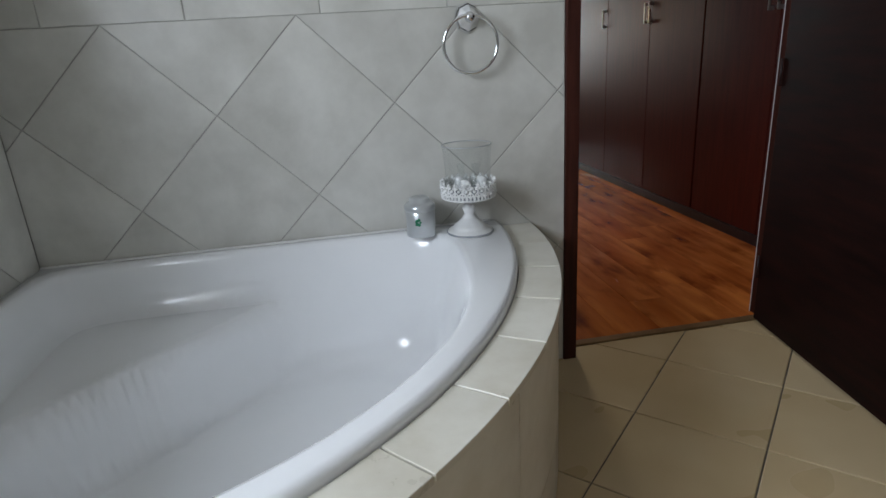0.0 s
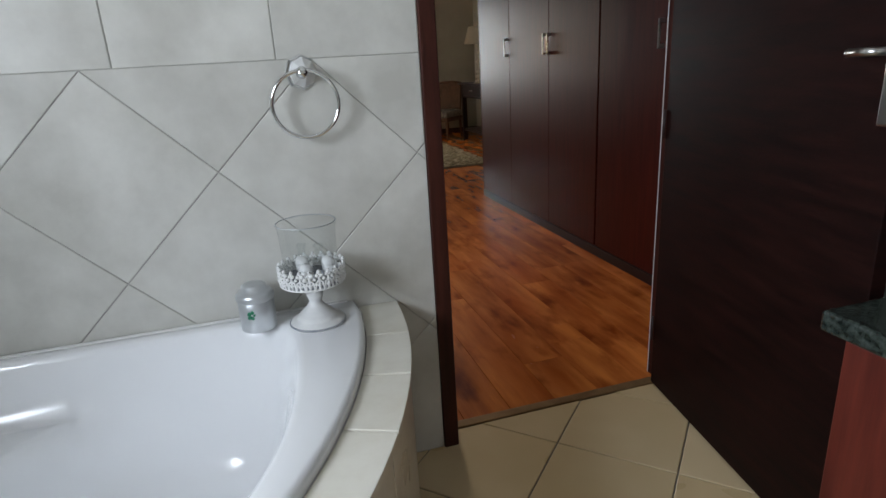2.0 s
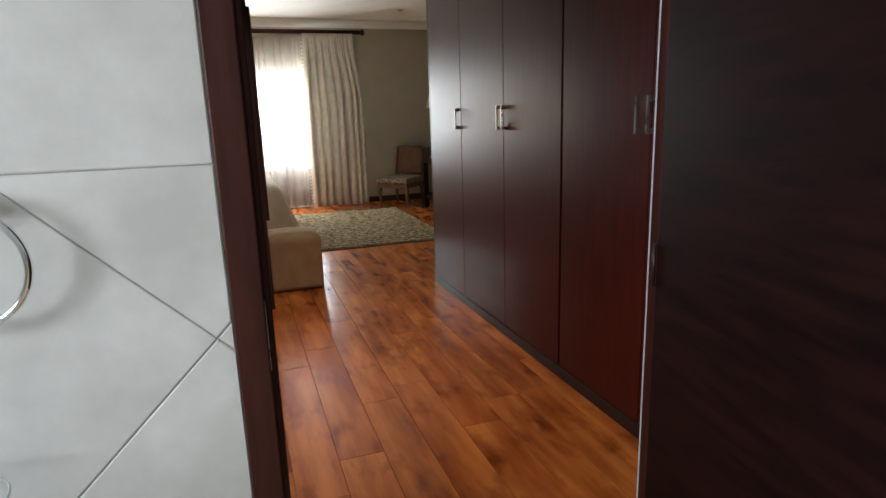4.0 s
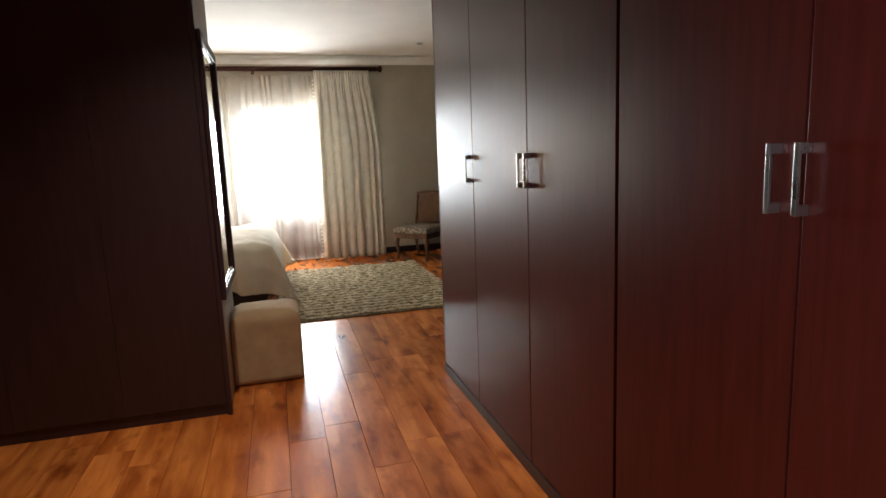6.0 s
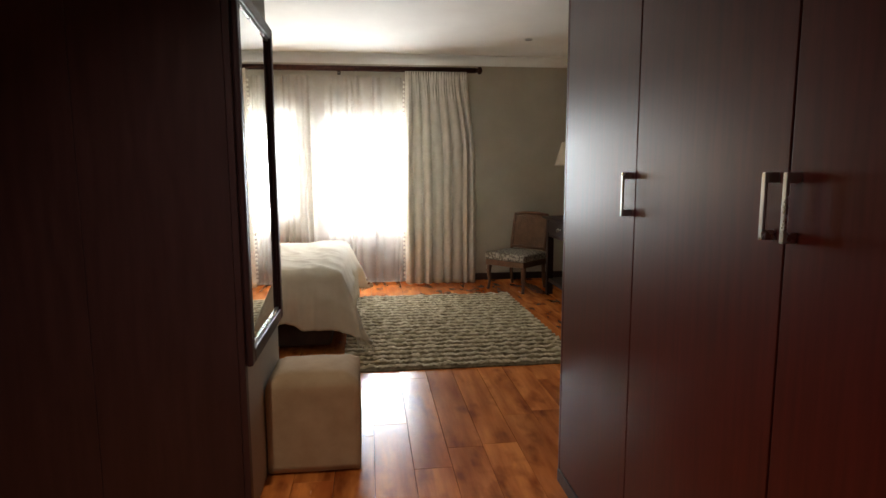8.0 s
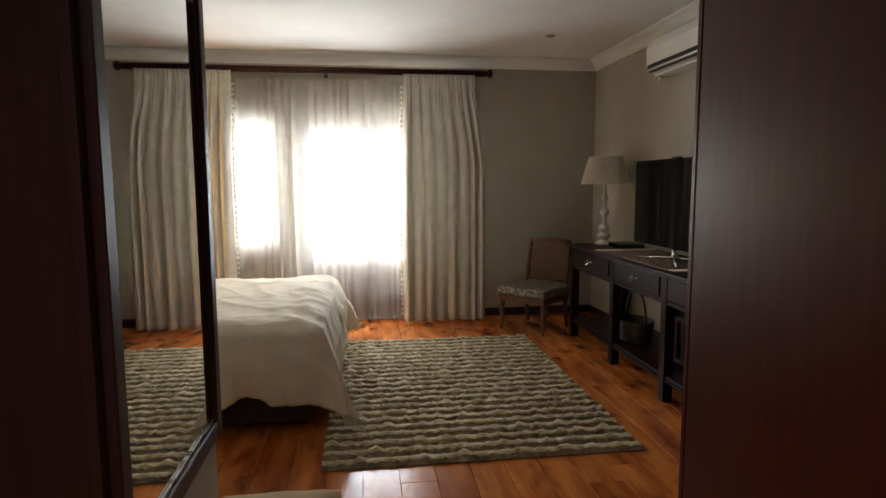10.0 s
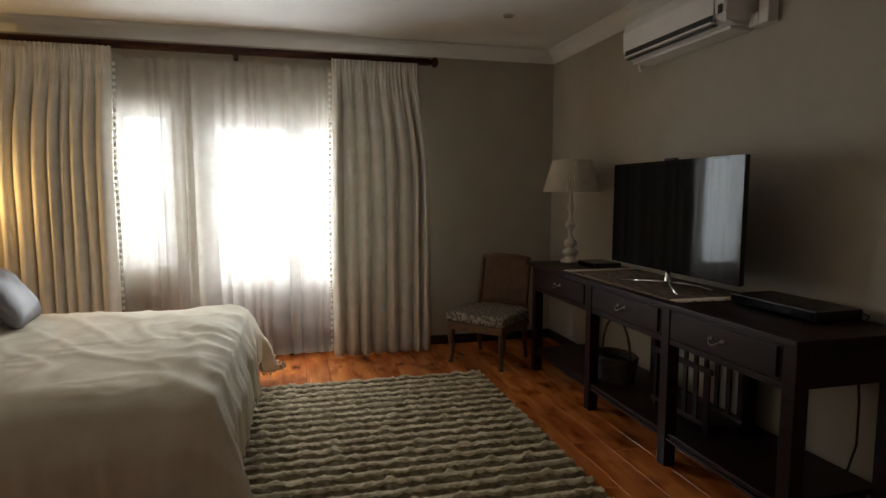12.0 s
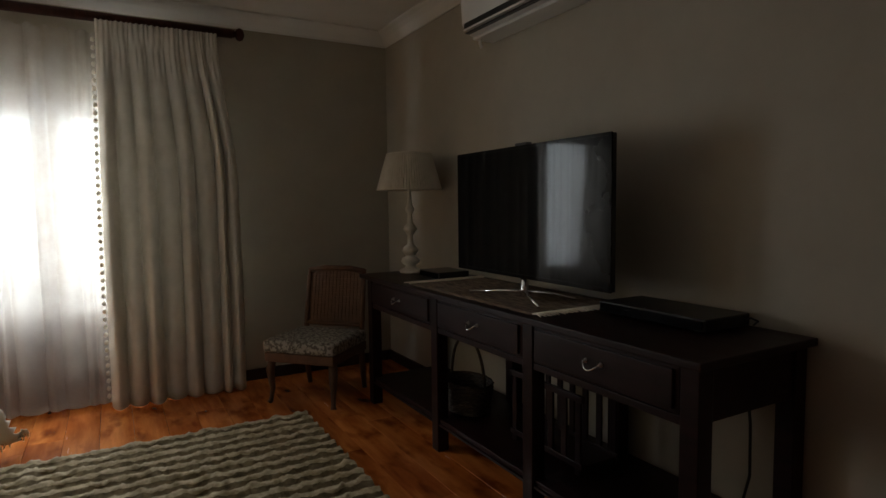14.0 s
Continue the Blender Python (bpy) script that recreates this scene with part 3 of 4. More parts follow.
def pleated_curtain(top, bottom, y, z0, z1, folds, seed):
    """A lined curtain with a gathered heading and tube-like folds of uneven width."""
    rnd = random.Random(seed)
    widths = [rnd.uniform(0.7, 1.4) for _ in range(folds)]
    ends = [sum(widths[:k]) / sum(widths) for k in range(folds + 1)]
    depth = [rnd.uniform(0.085, 0.14) for _ in range(folds)]

    def f(u, v):
        k = max(i for i in range(folds) if ends[i] <= u + 1e-9)
        s = (u - ends[k]) / (ends[k + 1] - ends[k])
        spread = min(1.0, (1 - v) / 0.42)
        spread = spread * spread * (3 - 2 * spread)
        x0 = top[0] + (bottom[0] - top[0]) * spread
        x1 = top[1] + (bottom[1] - top[1]) * spread
        tube_like = max(0.0, math.sin(math.pi * s)) ** 0.65
        open_up = min(1.0, max(0.0, (0.945 - v) / 0.16))
        a = depth[k] * (0.32 + 0.68 * open_up) * (0.92 + 0.16 * noise.noise((k * 3.1, v * 3, seed)))
        out = a * tube_like
        if v > 0.945:
            h = (v - 0.945) / 0.055
            out = depth[k] * 0.32 * tube_like * (1 - h) + h * (0.018 + 0.016 * math.sin(2 * math.pi * (3 * s + 0.37 * k)))
        elif v > 0.86:
            # small gathers under each pinch
            out += 0.010 * math.sin(math.pi * (v - 0.86) / 0.085) * math.sin(6 * math.pi * s + k)
        x = x0 + (x1 - x0) * (u + 0.012 * open_up * noise.noise((u * 7, v * 2.2, seed + 4)))
        hem = 0.008 * noise.noise((u * 14, 1, seed)) if v < 0.01 else 0
        return (x, y + 0.06 - out + 0.008 * noise.noise((u * 9, v * 5, seed + 9)), z0 + (z1 - z0) * v + hem)

    bm = grid(folds * 20, 44, f)
    ob = tagged(obj("curtain", bm, M_CURT, smooth=True), "heavy cream pleated curtain drawn aside", "curtain")
    ob.modifiers.new("thick", "SOLIDIFY").thickness = 0.004
    return ob, f


c, f = pleated_curtain((1.68, 2.47), (1.66, 2.59), 10.17, 0.012, 2.725, 8, 5)
fringe(c, f, 0.0)
c, f = pleated_curtain((-0.90, -0.11), (-0.97, -0.13), 10.17, 0.012, 2.725, 8, 12)
fringe(c, f, 1.0)
curtain("sheer_curtain", -0.20, 1.78, 10.30, 0.02, 2.66, 19, 0.03, M_SHEER, "thin cream voile curtain across the window", 16, 0, 0, 320)


def curtain_rod():
    e = group_at("curtain_rod", pose(0.85, 10.27, 2.755), "dark wooden curtain pole with round finials", "curtain rod")
    part("pole", tube([(-1.85, 0, 0), (1.74, 0, 0)], 0.034, 20), M_FRAME, e, smooth=True)
    for s in (-1.85, 1.74):
        sg = math.copysign(1, s)
        bm = lathe([(0.012, 0), (0.024, 0.008), (0.024, 0.014), (0.016, 0.02), (0.034, 0.036), (0.04, 0.055), (0.033, 0.076), (0.012, 0.088)], 16)
        bm.transform(pose(s, 0, 0, 0, 90 * sg, 0) @ Matrix.Diagonal((1.25, 1.25, 1.0, 1)))
        part("finial", bm, M_FRAME, e, "", True)
    for x in (-1.7, 0.0, 1.62):
        part("bracket", boxes((x - 0.012, x + 0.012, -0.02, 0.128, -0.045, -0.033), (x - 0.02, x + 0.02, 0.118, 0.128, -0.06, 0.03), bevel=0.002), M_DARK, e)


curtain_rod()


def garden_door():
    e = tagged(new("door_2"), "white glazed double garden door with timber lower panels", "glazed door", "", "structure")
    y0, y1 = 10.47, 10.52
    part("door_frame", boxes((DX0, DX0 + 0.05, y0, y1, 0, 2.22), (DX1 - 0.05, DX1, y0, y1, 0, 2.22), (DX0 + 0.05, DX1 - 0.05, y0, y1, 2.17, 2.22), bevel=0.004), M_FRAME, e)
    mid = (DX0 + DX1) / 2
    for a, b in ((DX0 + 0.054, mid - 0.003), (mid + 0.003, DX1 - 0.054)):
        lf = part("door_leaf", boxes((a, a + 0.07, y0 + 0.004, y1 - 0.004, 0.01, 2.165), (b - 0.07, b, y0 + 0.004, y1 - 0.004, 0.01, 2.165), (a + 0.07, b - 0.07, y0 + 0.004, y1 - 0.004, 0.01, 0.12), (a + 0.07, b - 0.07, y0 + 0.004, y1 - 0.004, 0.62, 0.72), (a + 0.07, b - 0.07, y0 + 0.004, y1 - 0.004, 2.08, 2.165), bevel=0.003), M_FRAME, e)
        part("lower_panel", boxes((a + 0.07, b - 0.07, y0 + 0.018, y1 - 0.018, 0.12, 0.62)), M_FRAME, lf)
        g = part("pane", boxes((a + 0.07, b - 0.07, y0 + 0.022, y0 + 0.027, 0.72, 2.08)), M_GLASS, lf, "clear glass pane")
        g.visible_shadow = False
    for z in (0.80, 0.88):
        part("security_bar", tube([(DX0 + 0.05, 10.56, z), (DX1 - 0.05, 10.56, z)], 0.008), M_BLACK, e)


garden_door()


def side_window():
    e = tagged(new("window_1"), "narrow wooden casement window with a tiled sill", "window", "", "structure")
    y0, y1 = 10.47, 10.52
    part("window_frame", boxes((WX0, WX0 + 0.04, y0, y1, 0.89, 2.22), (WX1 - 0.04, WX1, y0, y1, 0.89, 2.22), (WX0 + 0.04, WX1 - 0.04, y0, y1, 0.89, 0.93), (WX0 + 0.04, WX1 - 0.04, y0, y1, 2.18, 2.22), bevel=0.003), M_FRAME, e)
    g = part("pane", boxes((WX0 + 0.04, WX1 - 0.04, y0 + 0.02, y0 + 0.025, 0.93, 2.18)), M_GLASS, e, "clear glass pane")
    g.visible_shadow = False
    part("window_sill", boxes((WX0 - 0.02, WX1 + 0.02, 10.385, 10.47, 0.872, 0.888), bevel=0.004), M_CEIL, e, "white sill")


side_window()


def bathroom_window():
    e = tagged(new("window_2"), "white framed bathroom window", "window", "", "structure")
    part("window_frame", boxes((-1.58, -1.53, -0.95, -0.90, 1.25, 2.15), (-1.58, -1.53, 0.40, 0.45, 1.25, 2.15), (-1.58, -1.53, -0.90, 0.40, 1.25, 1.30), (-1.58, -1.53, -0.90, 0.40, 2.10, 2.15), bevel=0.003), M_WHITE, e)


bathroom_window()


TZ = 0.935


def console_table():
    e = group_at("console_table", pose(3.285, 6.64, 0), "long dark wooden console table with three drawers", "console table")
    L, D = 2.80, 0.63
    part("tabletop", boxes((-0.02, D, -0.02, L + 0.02, TZ - 0.03, TZ), bevel=0.005), M_TBL, e)
    ys = [0.045, 0.885, 1.755, L - 0.09]
    for i, y in enumerate(ys):
        for x in (0.05, D - 0.05):
            part("leg", boxes((x - 0.036, x + 0.036, y - 0.036, y + 0.036, 0, TZ - 0.03), bevel=0.004), M_TBL, e)
    part("apron", boxes((D - 0.06, D - 0.035, 0.08, L - 0.08, TZ - 0.22, TZ - 0.032)), M_TBL, e)
    for y in (0.02, L - 0.05):
        part("side_apron", boxes((0.086, D - 0.086, y, y + 0.03, TZ - 0.22, TZ - 0.032), bevel=0.002), M_TBL, e)
    part("shelf", boxes((0.03, D - 0.03, 0.078, L - 0.078, 0.17, 0.195), bevel=0.003), M_TBL, e)
    for a, b in zip(ys, ys[1:]):
        part("drawer_rail", boxes((0.02, 0.08, a + 0.037, b - 0.037, TZ - 0.235, TZ - 0.205), bevel=0.002), M_TBL, e)
        part("front_rail", boxes((0.02, 0.08, a + 0.037, b - 0.037, 0.155, 0.168), bevel=0.002), M_TBL, e)
        d = part("drawer", boxes((0.018, 0.40, a + 0.041, b - 0.041, TZ - 0.20, TZ - 0.036), (0.006, 0.018, a + 0.06, b - 0.06, TZ - 0.185, TZ - 0.052), bevel=0.003), M_TBL, e)
        m = (a + b) / 2
        pts = [(-0.012 - 0.018 * math.sin(math.pi * k / 8), m - 0.04 + 0.01 * k, TZ - 0.115 - 0.022 * math.sin(math.pi * k / 8)) for k in range(9)]
        h = part("drop_handle", tube(pts, 0.0032, 8), M_CHROME, d, "small bright swan-neck handle", True)
        for s in (-0.04, 0.04):
            part("rosette", lathe([(0.010, 0), (0.010, 0.004), (0.004, 0.012), (0.004, 0.018)], 12, m=pose(0.006, m + s, TZ - 0.113, 0, -90, 0)), M_NICKEL, h)


console_table()


def television():
    e = group_at("television", pose(3.57, 7.922, TZ), "large slim flat television on a chrome stand, switched off", "television")
    part("housing", boxes((0.0, 0.028, -0.630, 0.630, 0.108, 0.792), bevel=0.004), M_BLACK, e)
    part("rear_cover", boxes((0.028, 0.06, -0.42, 0.42, 0.15, 0.62), bevel=0.012), M_BLACK, e)
    part("screen", boxes((-0.003, 0.001, -0.618, 0.618, 0.126, 0.780)), M_SCREEN, e, "glossy black screen")
    part("bezel", boxes((-0.005, 0.003, -0.632, -0.619, 0.106, 0.794), (-0.005, 0.003, 0.619, 0.632, 0.106, 0.794), (-0.005, 0.003, -0.619, 0.619, 0.781, 0.794), (-0.005, 0.003, -0.619, 0.619, 0.106, 0.125), bevel=0.001), M_SCREEN, e, "narrow glossy bezel")
    part("camera_bump", boxes((-0.006, 0.03, -0.05, 0.05, 0.793, 0.808), bevel=0.005), M_BLACK, e)
    part("stand_neck", lathe([(0.03, 0.02), (0.022, 0.05), (0.018, 0.12)], 16, m=Matrix.Translation((0.02, 0, 0))), M_CHROME, e, "chrome neck", True)
    for a in ((-0.13, -0.30), (-0.13, 0.30), (0.17, -0.22), (0.17, 0.22)):
        part("stand_leg", tube([(0.02, 0, 0.035), (a[0] * 0.5 + 0.02, a[1] * 0.4, 0.03), (a[0], a[1], 0.012)], [0.012, 0.009, 0.007], 8), M_CHROME, e, "chrome foot", True)


television()

# ---- on and under the console table ----
def table_lamp():
    e = group_at("table_lamp", pose(3.62, 9.33, TZ), "cream turned lamp with a pleated beige shade", "table lamp")
    prof = [(0.062, 0), (0.064, 0.012), (0.058, 0.022), (0.034, 0.034), (0.028, 0.05), (0.044, 0.064), (0.055, 0.085), (0.046, 0.108), (0.024, 0.122), (0.034, 0.136), (0.047, 0.16), (0.038, 0.188), (0.018, 0.206), (0.016, 0.27), (0.024, 0.29), (0.040, 0.315), (0.030, 0.345), (0.016, 0.362), (0.013, 0.43), (0.024, 0.452), (0.026, 0.475), (0.015, 0.495), (0.011, 0.60), (0.011, 0.66)]
    part("base", lathe([(r * 1.28 if z < 0.6 else r, z) for r, z in prof], 28), M_CERAM, e, "cream turned base", True)
    n = 144

    bm = bmesh.new()
    rows = []
    for r, z in ((0.235, 0.605), (0.198, 0.735), (0.160, 0.865)):
        row = []
        for i in range(n):
            rr = r + (0.004 if i % 2 else -0.004)
            row.append(bm.verts.new((rr * math.cos(2 * math.pi * i / n), rr * math.sin(2 * math.pi * i / n), z)))
        rows.append(row)
    for a, b in zip(rows, rows[1:]):
        for i in range(n):
            bm.faces.new((a[i], a[(i + 1) % n], b[(i + 1) % n], b[i]))
    sh = part("shade", bm, M_SHADE, e, "pleated beige fabric shade")
    so = sh.modifiers.new("thick", "SOLIDIFY")
    so.thickness = 0.002
    for r, z in ((0.236, 0.605), (0.161, 0.865)):
        part("trim", tube([(r * math.cos(2 * math.pi * i / 48), r * math.sin(2 * math.pi * i / 48), z) for i in range(48)], 0.004, 6, True), M_SHADE, sh)


table_lamp()


def runner():
    e = group_at("table_runner", pose(3.32, 7.52, TZ), "woven brown table runner with pale fringed ends", "table runner")
    def f(u, v):
        return (u * 0.56, v * 1.22, 0.0035 + 0.0015 * math.sin(v * 300) + 0.002 * noise.noise((u * 5, v * 9, 2)))
    bm = grid(12, 60, f)
    c = part("cloth", bm, M_RUNNER, e, smooth=True)
    so = c.modifiers.new("thick", "SOLIDIFY")
    so.thickness = 0.003
    for y, s in ((0.0, -1), (1.22, 1)):
        fb = bmesh.new()
        for k in range(46):
            x = 0.56 * (k + 0.5) / 46
            tube([(x, y, 0.006), (x + random.uniform(-0.006, 0.006), y + s * 0.03, 0.009), (x + random.uniform(-0.012, 0.012), y + s * random.uniform(0.055, 0.075), 0.004)], [0.005, 0.005, 0.003], 5, bm=fb)
        part("fringe", fb, M_DUVET, e, "cream knotted fringe")


runner()


def decoder():
    e = group_at("set_top_box", pose(3.66, 8.93, TZ + 0.001), "small black set-top box beside the lamp", "electronics")
    part("body", boxes((-0.10, 0.13, -0.14, 0.14, 0.006, 0.05), bevel=0.006), M_BLACK, e)
    part("front_panel", boxes((-0.104, -0.1, -0.13, 0.13, 0.012, 0.044), bevel=0.001), M_SCREEN, e)
    for a in (-0.08, 0.1):
        for b in (-0.11, 0.11):
            part("foot", lathe([(0.01, 0), (0.01, 0.006)], 8, m=Matrix.Translation((a, b, 0))), M_BLACK, e)


decoder()


def player():
    e = group_at("disc_player", pose(3.74, 7.13, TZ + 0.001), "flat black disc player with a cable", "electronics")
    part("body", boxes((-0.13, 0.14, -0.27, 0.27, 0.008, 0.056), bevel=0.005), M_BLACK, e)
    part("front_panel", boxes((-0.135, -0.13, -0.26, 0.26, 0.014, 0.05), bevel=0.001), M_SCREEN, e)
    for a in (-0.1, 0.11):
        for b in (-0.22, 0.22):
            part("foot", lathe([(0.012, 0), (0.012, 0.008)], 8, m=Matrix.Translation((a, b, 0))), M_BLACK, e)
    part("cable", tube([(0.10, -0.268, 0.03), (0.10, -0.30, 0.045), (0.13, -0.31, 0.03), (0.15, -0.28, 0.008)], 0.004, 6), M_BLACK, e)


player()


def basket():
    e = group_at("basket", pose(3.54, 8.42, 0.196), "dark woven basket with a hoop handle on the shelf", "basket")
    bm = bmesh.new()
    for k in range(11):
        z = 0.01 + k * 0.0165
        rx, ry = 0.11 + 0.02 * k / 10, 0.155 + 0.03 * k / 10
        tube([((rx + 0.003 * (-1) ** (i + k)) * math.cos(2 * math.pi * i / 36), (ry + 0.003 * (-1) ** (i + k)) * math.sin(2 * math.pi * i / 36), z) for i in range(36)], 0.0095, 6, True, bm)
    tagged(part("body", bm, M_RATTAN, e, "woven cane sides"), kind="stuff")
    part("bottom", lathe([(0.1, 0.001), (0.1, 0.012)], 20, m=Matrix.Diagonal((1, 1.45, 1, 1))), M_RATTAN, e)
    part("handle", tube([(0, -0.185 * math.cos(math.pi * k / 20), 0.175 + 0.27 * math.sin(math.pi * k / 20)) for k in range(21)], 0.009, 8), M_RATTAN, e, "bent hoop handle", True)


basket()


def rack():
    e = group_at("magazine_rack", pose(3.62, 7.66, 0.196), "dark slatted wooden rack on the table's shelf", "magazine rack")
    for x in (-0.12, 0.1):
        part("rail", boxes((x, x + 0.02, -0.27, 0.27, 0.34, 0.37), bevel=0.003), M_TBL, e)
        part("rail", boxes((x, x + 0.02, -0.27, 0.27, 0.03, 0.06), bevel=0.003), M_TBL, e)
        for k in range(6):
            y = -0.255 + k * 0.095
            part("slat", boxes((x + 0.004, x + 0.016, y, y + 0.035, 0.0 if k in (0, 5) else 0.03, 0.345), bevel=0.002), M_TBL, e)
    part("bottom", boxes((-0.1, 0.1, -0.26, 0.26, 0.03, 0.045)), M_TBL, e)


rack()
tagged(obj("power_cable", tube([(3.86, 6.86, 0.80), (3.87, 6.84, 0.55), (3.86, 6.83, 0.35), (3.84, 6.85, 0.22), (3.80, 6.9, 0.197 + 0.005)], 0.006, 8), M_BLACK, smooth=True), "black power cable hanging behind the console table", "cable")


def chair():
    e = group_at("slipper_chair", pose(3.03, 9.73, 0, 0, 0, -48), "low oak chair with cane back and patterned seat", "chair")
    # local: the front faces -y
    part("seat_frame", boxes((-0.28, 0.28, -0.28, 0.25, 0.31, 0.38), bevel=0.008), M_CANE, e)
    part("seat_cushion", boxes((-0.29, 0.29, -0.295, 0.24, 0.38, 0.475), bevel=0.028, seg=3), M_PRINT, e, "patterned cream and grey seat cushion", True)
    for x in (-0.245, 0.245):
        part("front_leg", tube([(x, -0.225, 0.34), (x * 1.06, -0.245, 0.24), (x * 1.02, -0.232, 0.10), (x * 1.05, -0.25, 0.015), (x * 1.08, -0.262, 0.0)], [0.030, 0.032, 0.019, 0.017, 0.022], 12), M_CANE, e, "curved cabriole leg", True)
        part("back_leg", tube([(x, 0.225, 0.34), (x, 0.24, 0.15), (x, 0.27, 0.0)], [0.026, 0.022, 0.018], 10), M_CANE, e, "", True)
        part("back_post", tube([(x, 0.23, 0.36), (x, 0.26, 0.6), (x * 0.98, 0.32, 0.93)], [0.022, 0.02, 0.018], 10), M_CANE, e, "", True)
    part("top_rail", tube([(-0.24, 0.318, 0.915), (-0.1, 0.325, 0.935), (0.1, 0.325, 0.935), (0.24, 0.318, 0.915)], 0.022, 10), M_CANE, e, "", True)
    part("lower_rail", tube([(-0.24, 0.245, 0.50), (0.24, 0.245, 0.50)], 0.017, 10), M_CANE, e, "", True)
    bm = bmesh.new()
    for k in range(15):
        x = -0.22 + 0.44 * k / 14
        tube([(x, 0.247, 0.50), (x * 0.99, 0.285, 0.72), (x * 0.98, 0.318, 0.92)], 0.004, 5, bm=bm)
    for k in range(14):
        z = 0.52 + 0.028 * k
        y = 0.25 + (z - 0.5) * 0.165
        tube([(-0.235, y, z), (0.235, y, z)], 0.004, 5, bm=bm)
    pn = part("cane_panel", grid(4, 6, lambda u, v: (-0.235 + 0.47 * u, 0.249 + v * 0.068, 0.505 + 0.41 * v)), M_CANE, e, "close woven cane panel")
    pn.modifiers.new("thick", "SOLIDIFY").thickness = 0.003
    tagged(part("cane_back", bm, M_CANE, e, "woven cane panel"), kind="stuff")


chair()


def air_conditioner():
    e = group_at("air_conditioner", pose(3.93, 7.66, 2.49), "white wall-mounted air conditioner with a dark louvre", "air conditioner")
    bm = bmesh.new()
    prof = [(0, 0.0), (-0.13, 0.0), (-0.19, 0.02), (-0.225, 0.07), (-0.232, 0.20), (-0.21, 0.27), (-0.17, 0.285), (0, 0.285)]
    a = [bm.verts.new((x, 0, z)) for x, z in prof]
    b = [bm.verts.new((x, 1.06, z)) for x, z in prof]
    for k in range(len(prof)):
        q = (k + 1) % len(prof)
        bm.faces.new((a[k], a[q], b[q], b[k]))
    bm.faces.new(a[::-1])
    bm.faces.new(b)
    bmesh.ops.recalc_face_normals(bm, faces=bm.faces[:])
    bmesh.ops.bevel(bm, geom=[x for x in bm.edges if len(x.link_faces) == 2 and x.calc_face_angle(0) > 1.2], offset=0.008, segments=2, affect="EDGES")
    part("casing", bm, M_PLAST, e)
    part("outlet", boxes((-0.231, -0.19, 0.10, 1.02, 0.036, 0.068)), M_BLACK, e, "dark air outlet")
    part("louvre", boxes((-0.236, -0.205, 0.10, 1.02, 0.020, 0.032), bevel=0.002), M_PLAST, e)
    part("display", boxes((-0.236, -0.228, 0.02, 0.05, 0.06, 0.11), bevel=0.002), M_BLACK, e)
    part("seam", boxes((-0.2335, -0.226, 0.085, 0.089, 0.03, 0.26)), M_GREY, e)
    part("end_cap", boxes((-0.228, -0.012, -0.014, -0.001, 0.012, 0.272), bevel=0.006), M_PLAST, e, "pale grey end cap")
    part("underside", boxes((-0.16, -0.004, 0.03, 1.03, -0.022, -0.001), bevel=0.006), M_PLAST, e)
    part("drain_stub", tube([(-0.13, 0.98, -0.01), (-0.135, 0.985, -0.045), (-0.12, 0.99, -0.075)], 0.010, 8), M_PLAST, e, "short loose drain pipe", True)
    part("deflector", boxes((-0.222, -0.19, 0.10, 1.02, 0.006, 0.014), bevel=0.002), M_BLACK, e, "dark lower slot")
    t = group_at("pipe_trunking", pose(3.93, 7.37, 2.47), "white plastic trunking beside the air conditioner", "trunking")
    part("duct", boxes((-0.07, -0.002, 0.215, 0.285, 0.0, 0.075), bevel=0.004), M_PLAST, t)
    part("duct", boxes((-0.07, -0.002, 0.14, 0.212, 0.0, 0.36), bevel=0.004), M_PLAST, t)


air_conditioner()


def downlight(x, y):
    e = group_at("downlight", pose(x, y, CEIL), "small recessed ceiling downlight, switched off", "ceiling light", group="ceiling downlights")
    part("rim", tube([(0.04 * math.cos(2 * math.pi * i / 24), 0.04 * math.sin(2 * math.pi * i / 24), -0.003) for i in range(24)], 0.007, 6, True), M_NICKEL, e, "", True)
    part("lens", lathe([(0.036, -0.006), (0.036, -0.002)], 20), M_GREY, e)


downlight(3.03, 9.33)
downlight(-0.26, 9.37)
# the next two are made up, unseen fittings at the fill spots
downlight(0.75, 2.55)
downlight(0.75, 3.95)


def bedside():
    e = group_at("bedside_table", pose(-1.2, 9.82, 0), "small dark bedside table", "bedside table")
    part("tabletop", boxes((-0.25, 0.25, -0.22, 0.22, 0.60, 0.63), bevel=0.004), M_TBL, e)
    for a in (-0.22, 0.22):
        for b in (-0.19, 0.19):
            part("leg", boxes((a - 0.02, a + 0.02, b - 0.02, b + 0.02, 0, 0.60)), M_TBL, e)
    l = group_at("table_lamp", pose(-1.12, 9.86, 0.63), "lit bedside lamp with a turned cream stem", "table lamp")
    part("base", lathe([(0.06, 0), (0.06, 0.015), (0.02, 0.04), (0.045, 0.14), (0.02, 0.26), (0.012, 0.5), (0.012, 0.78)], 20), M_CERAM, l, smooth=True)


bedside()

# ---- bathroom ----
CX, CY = -1.28, 1.46


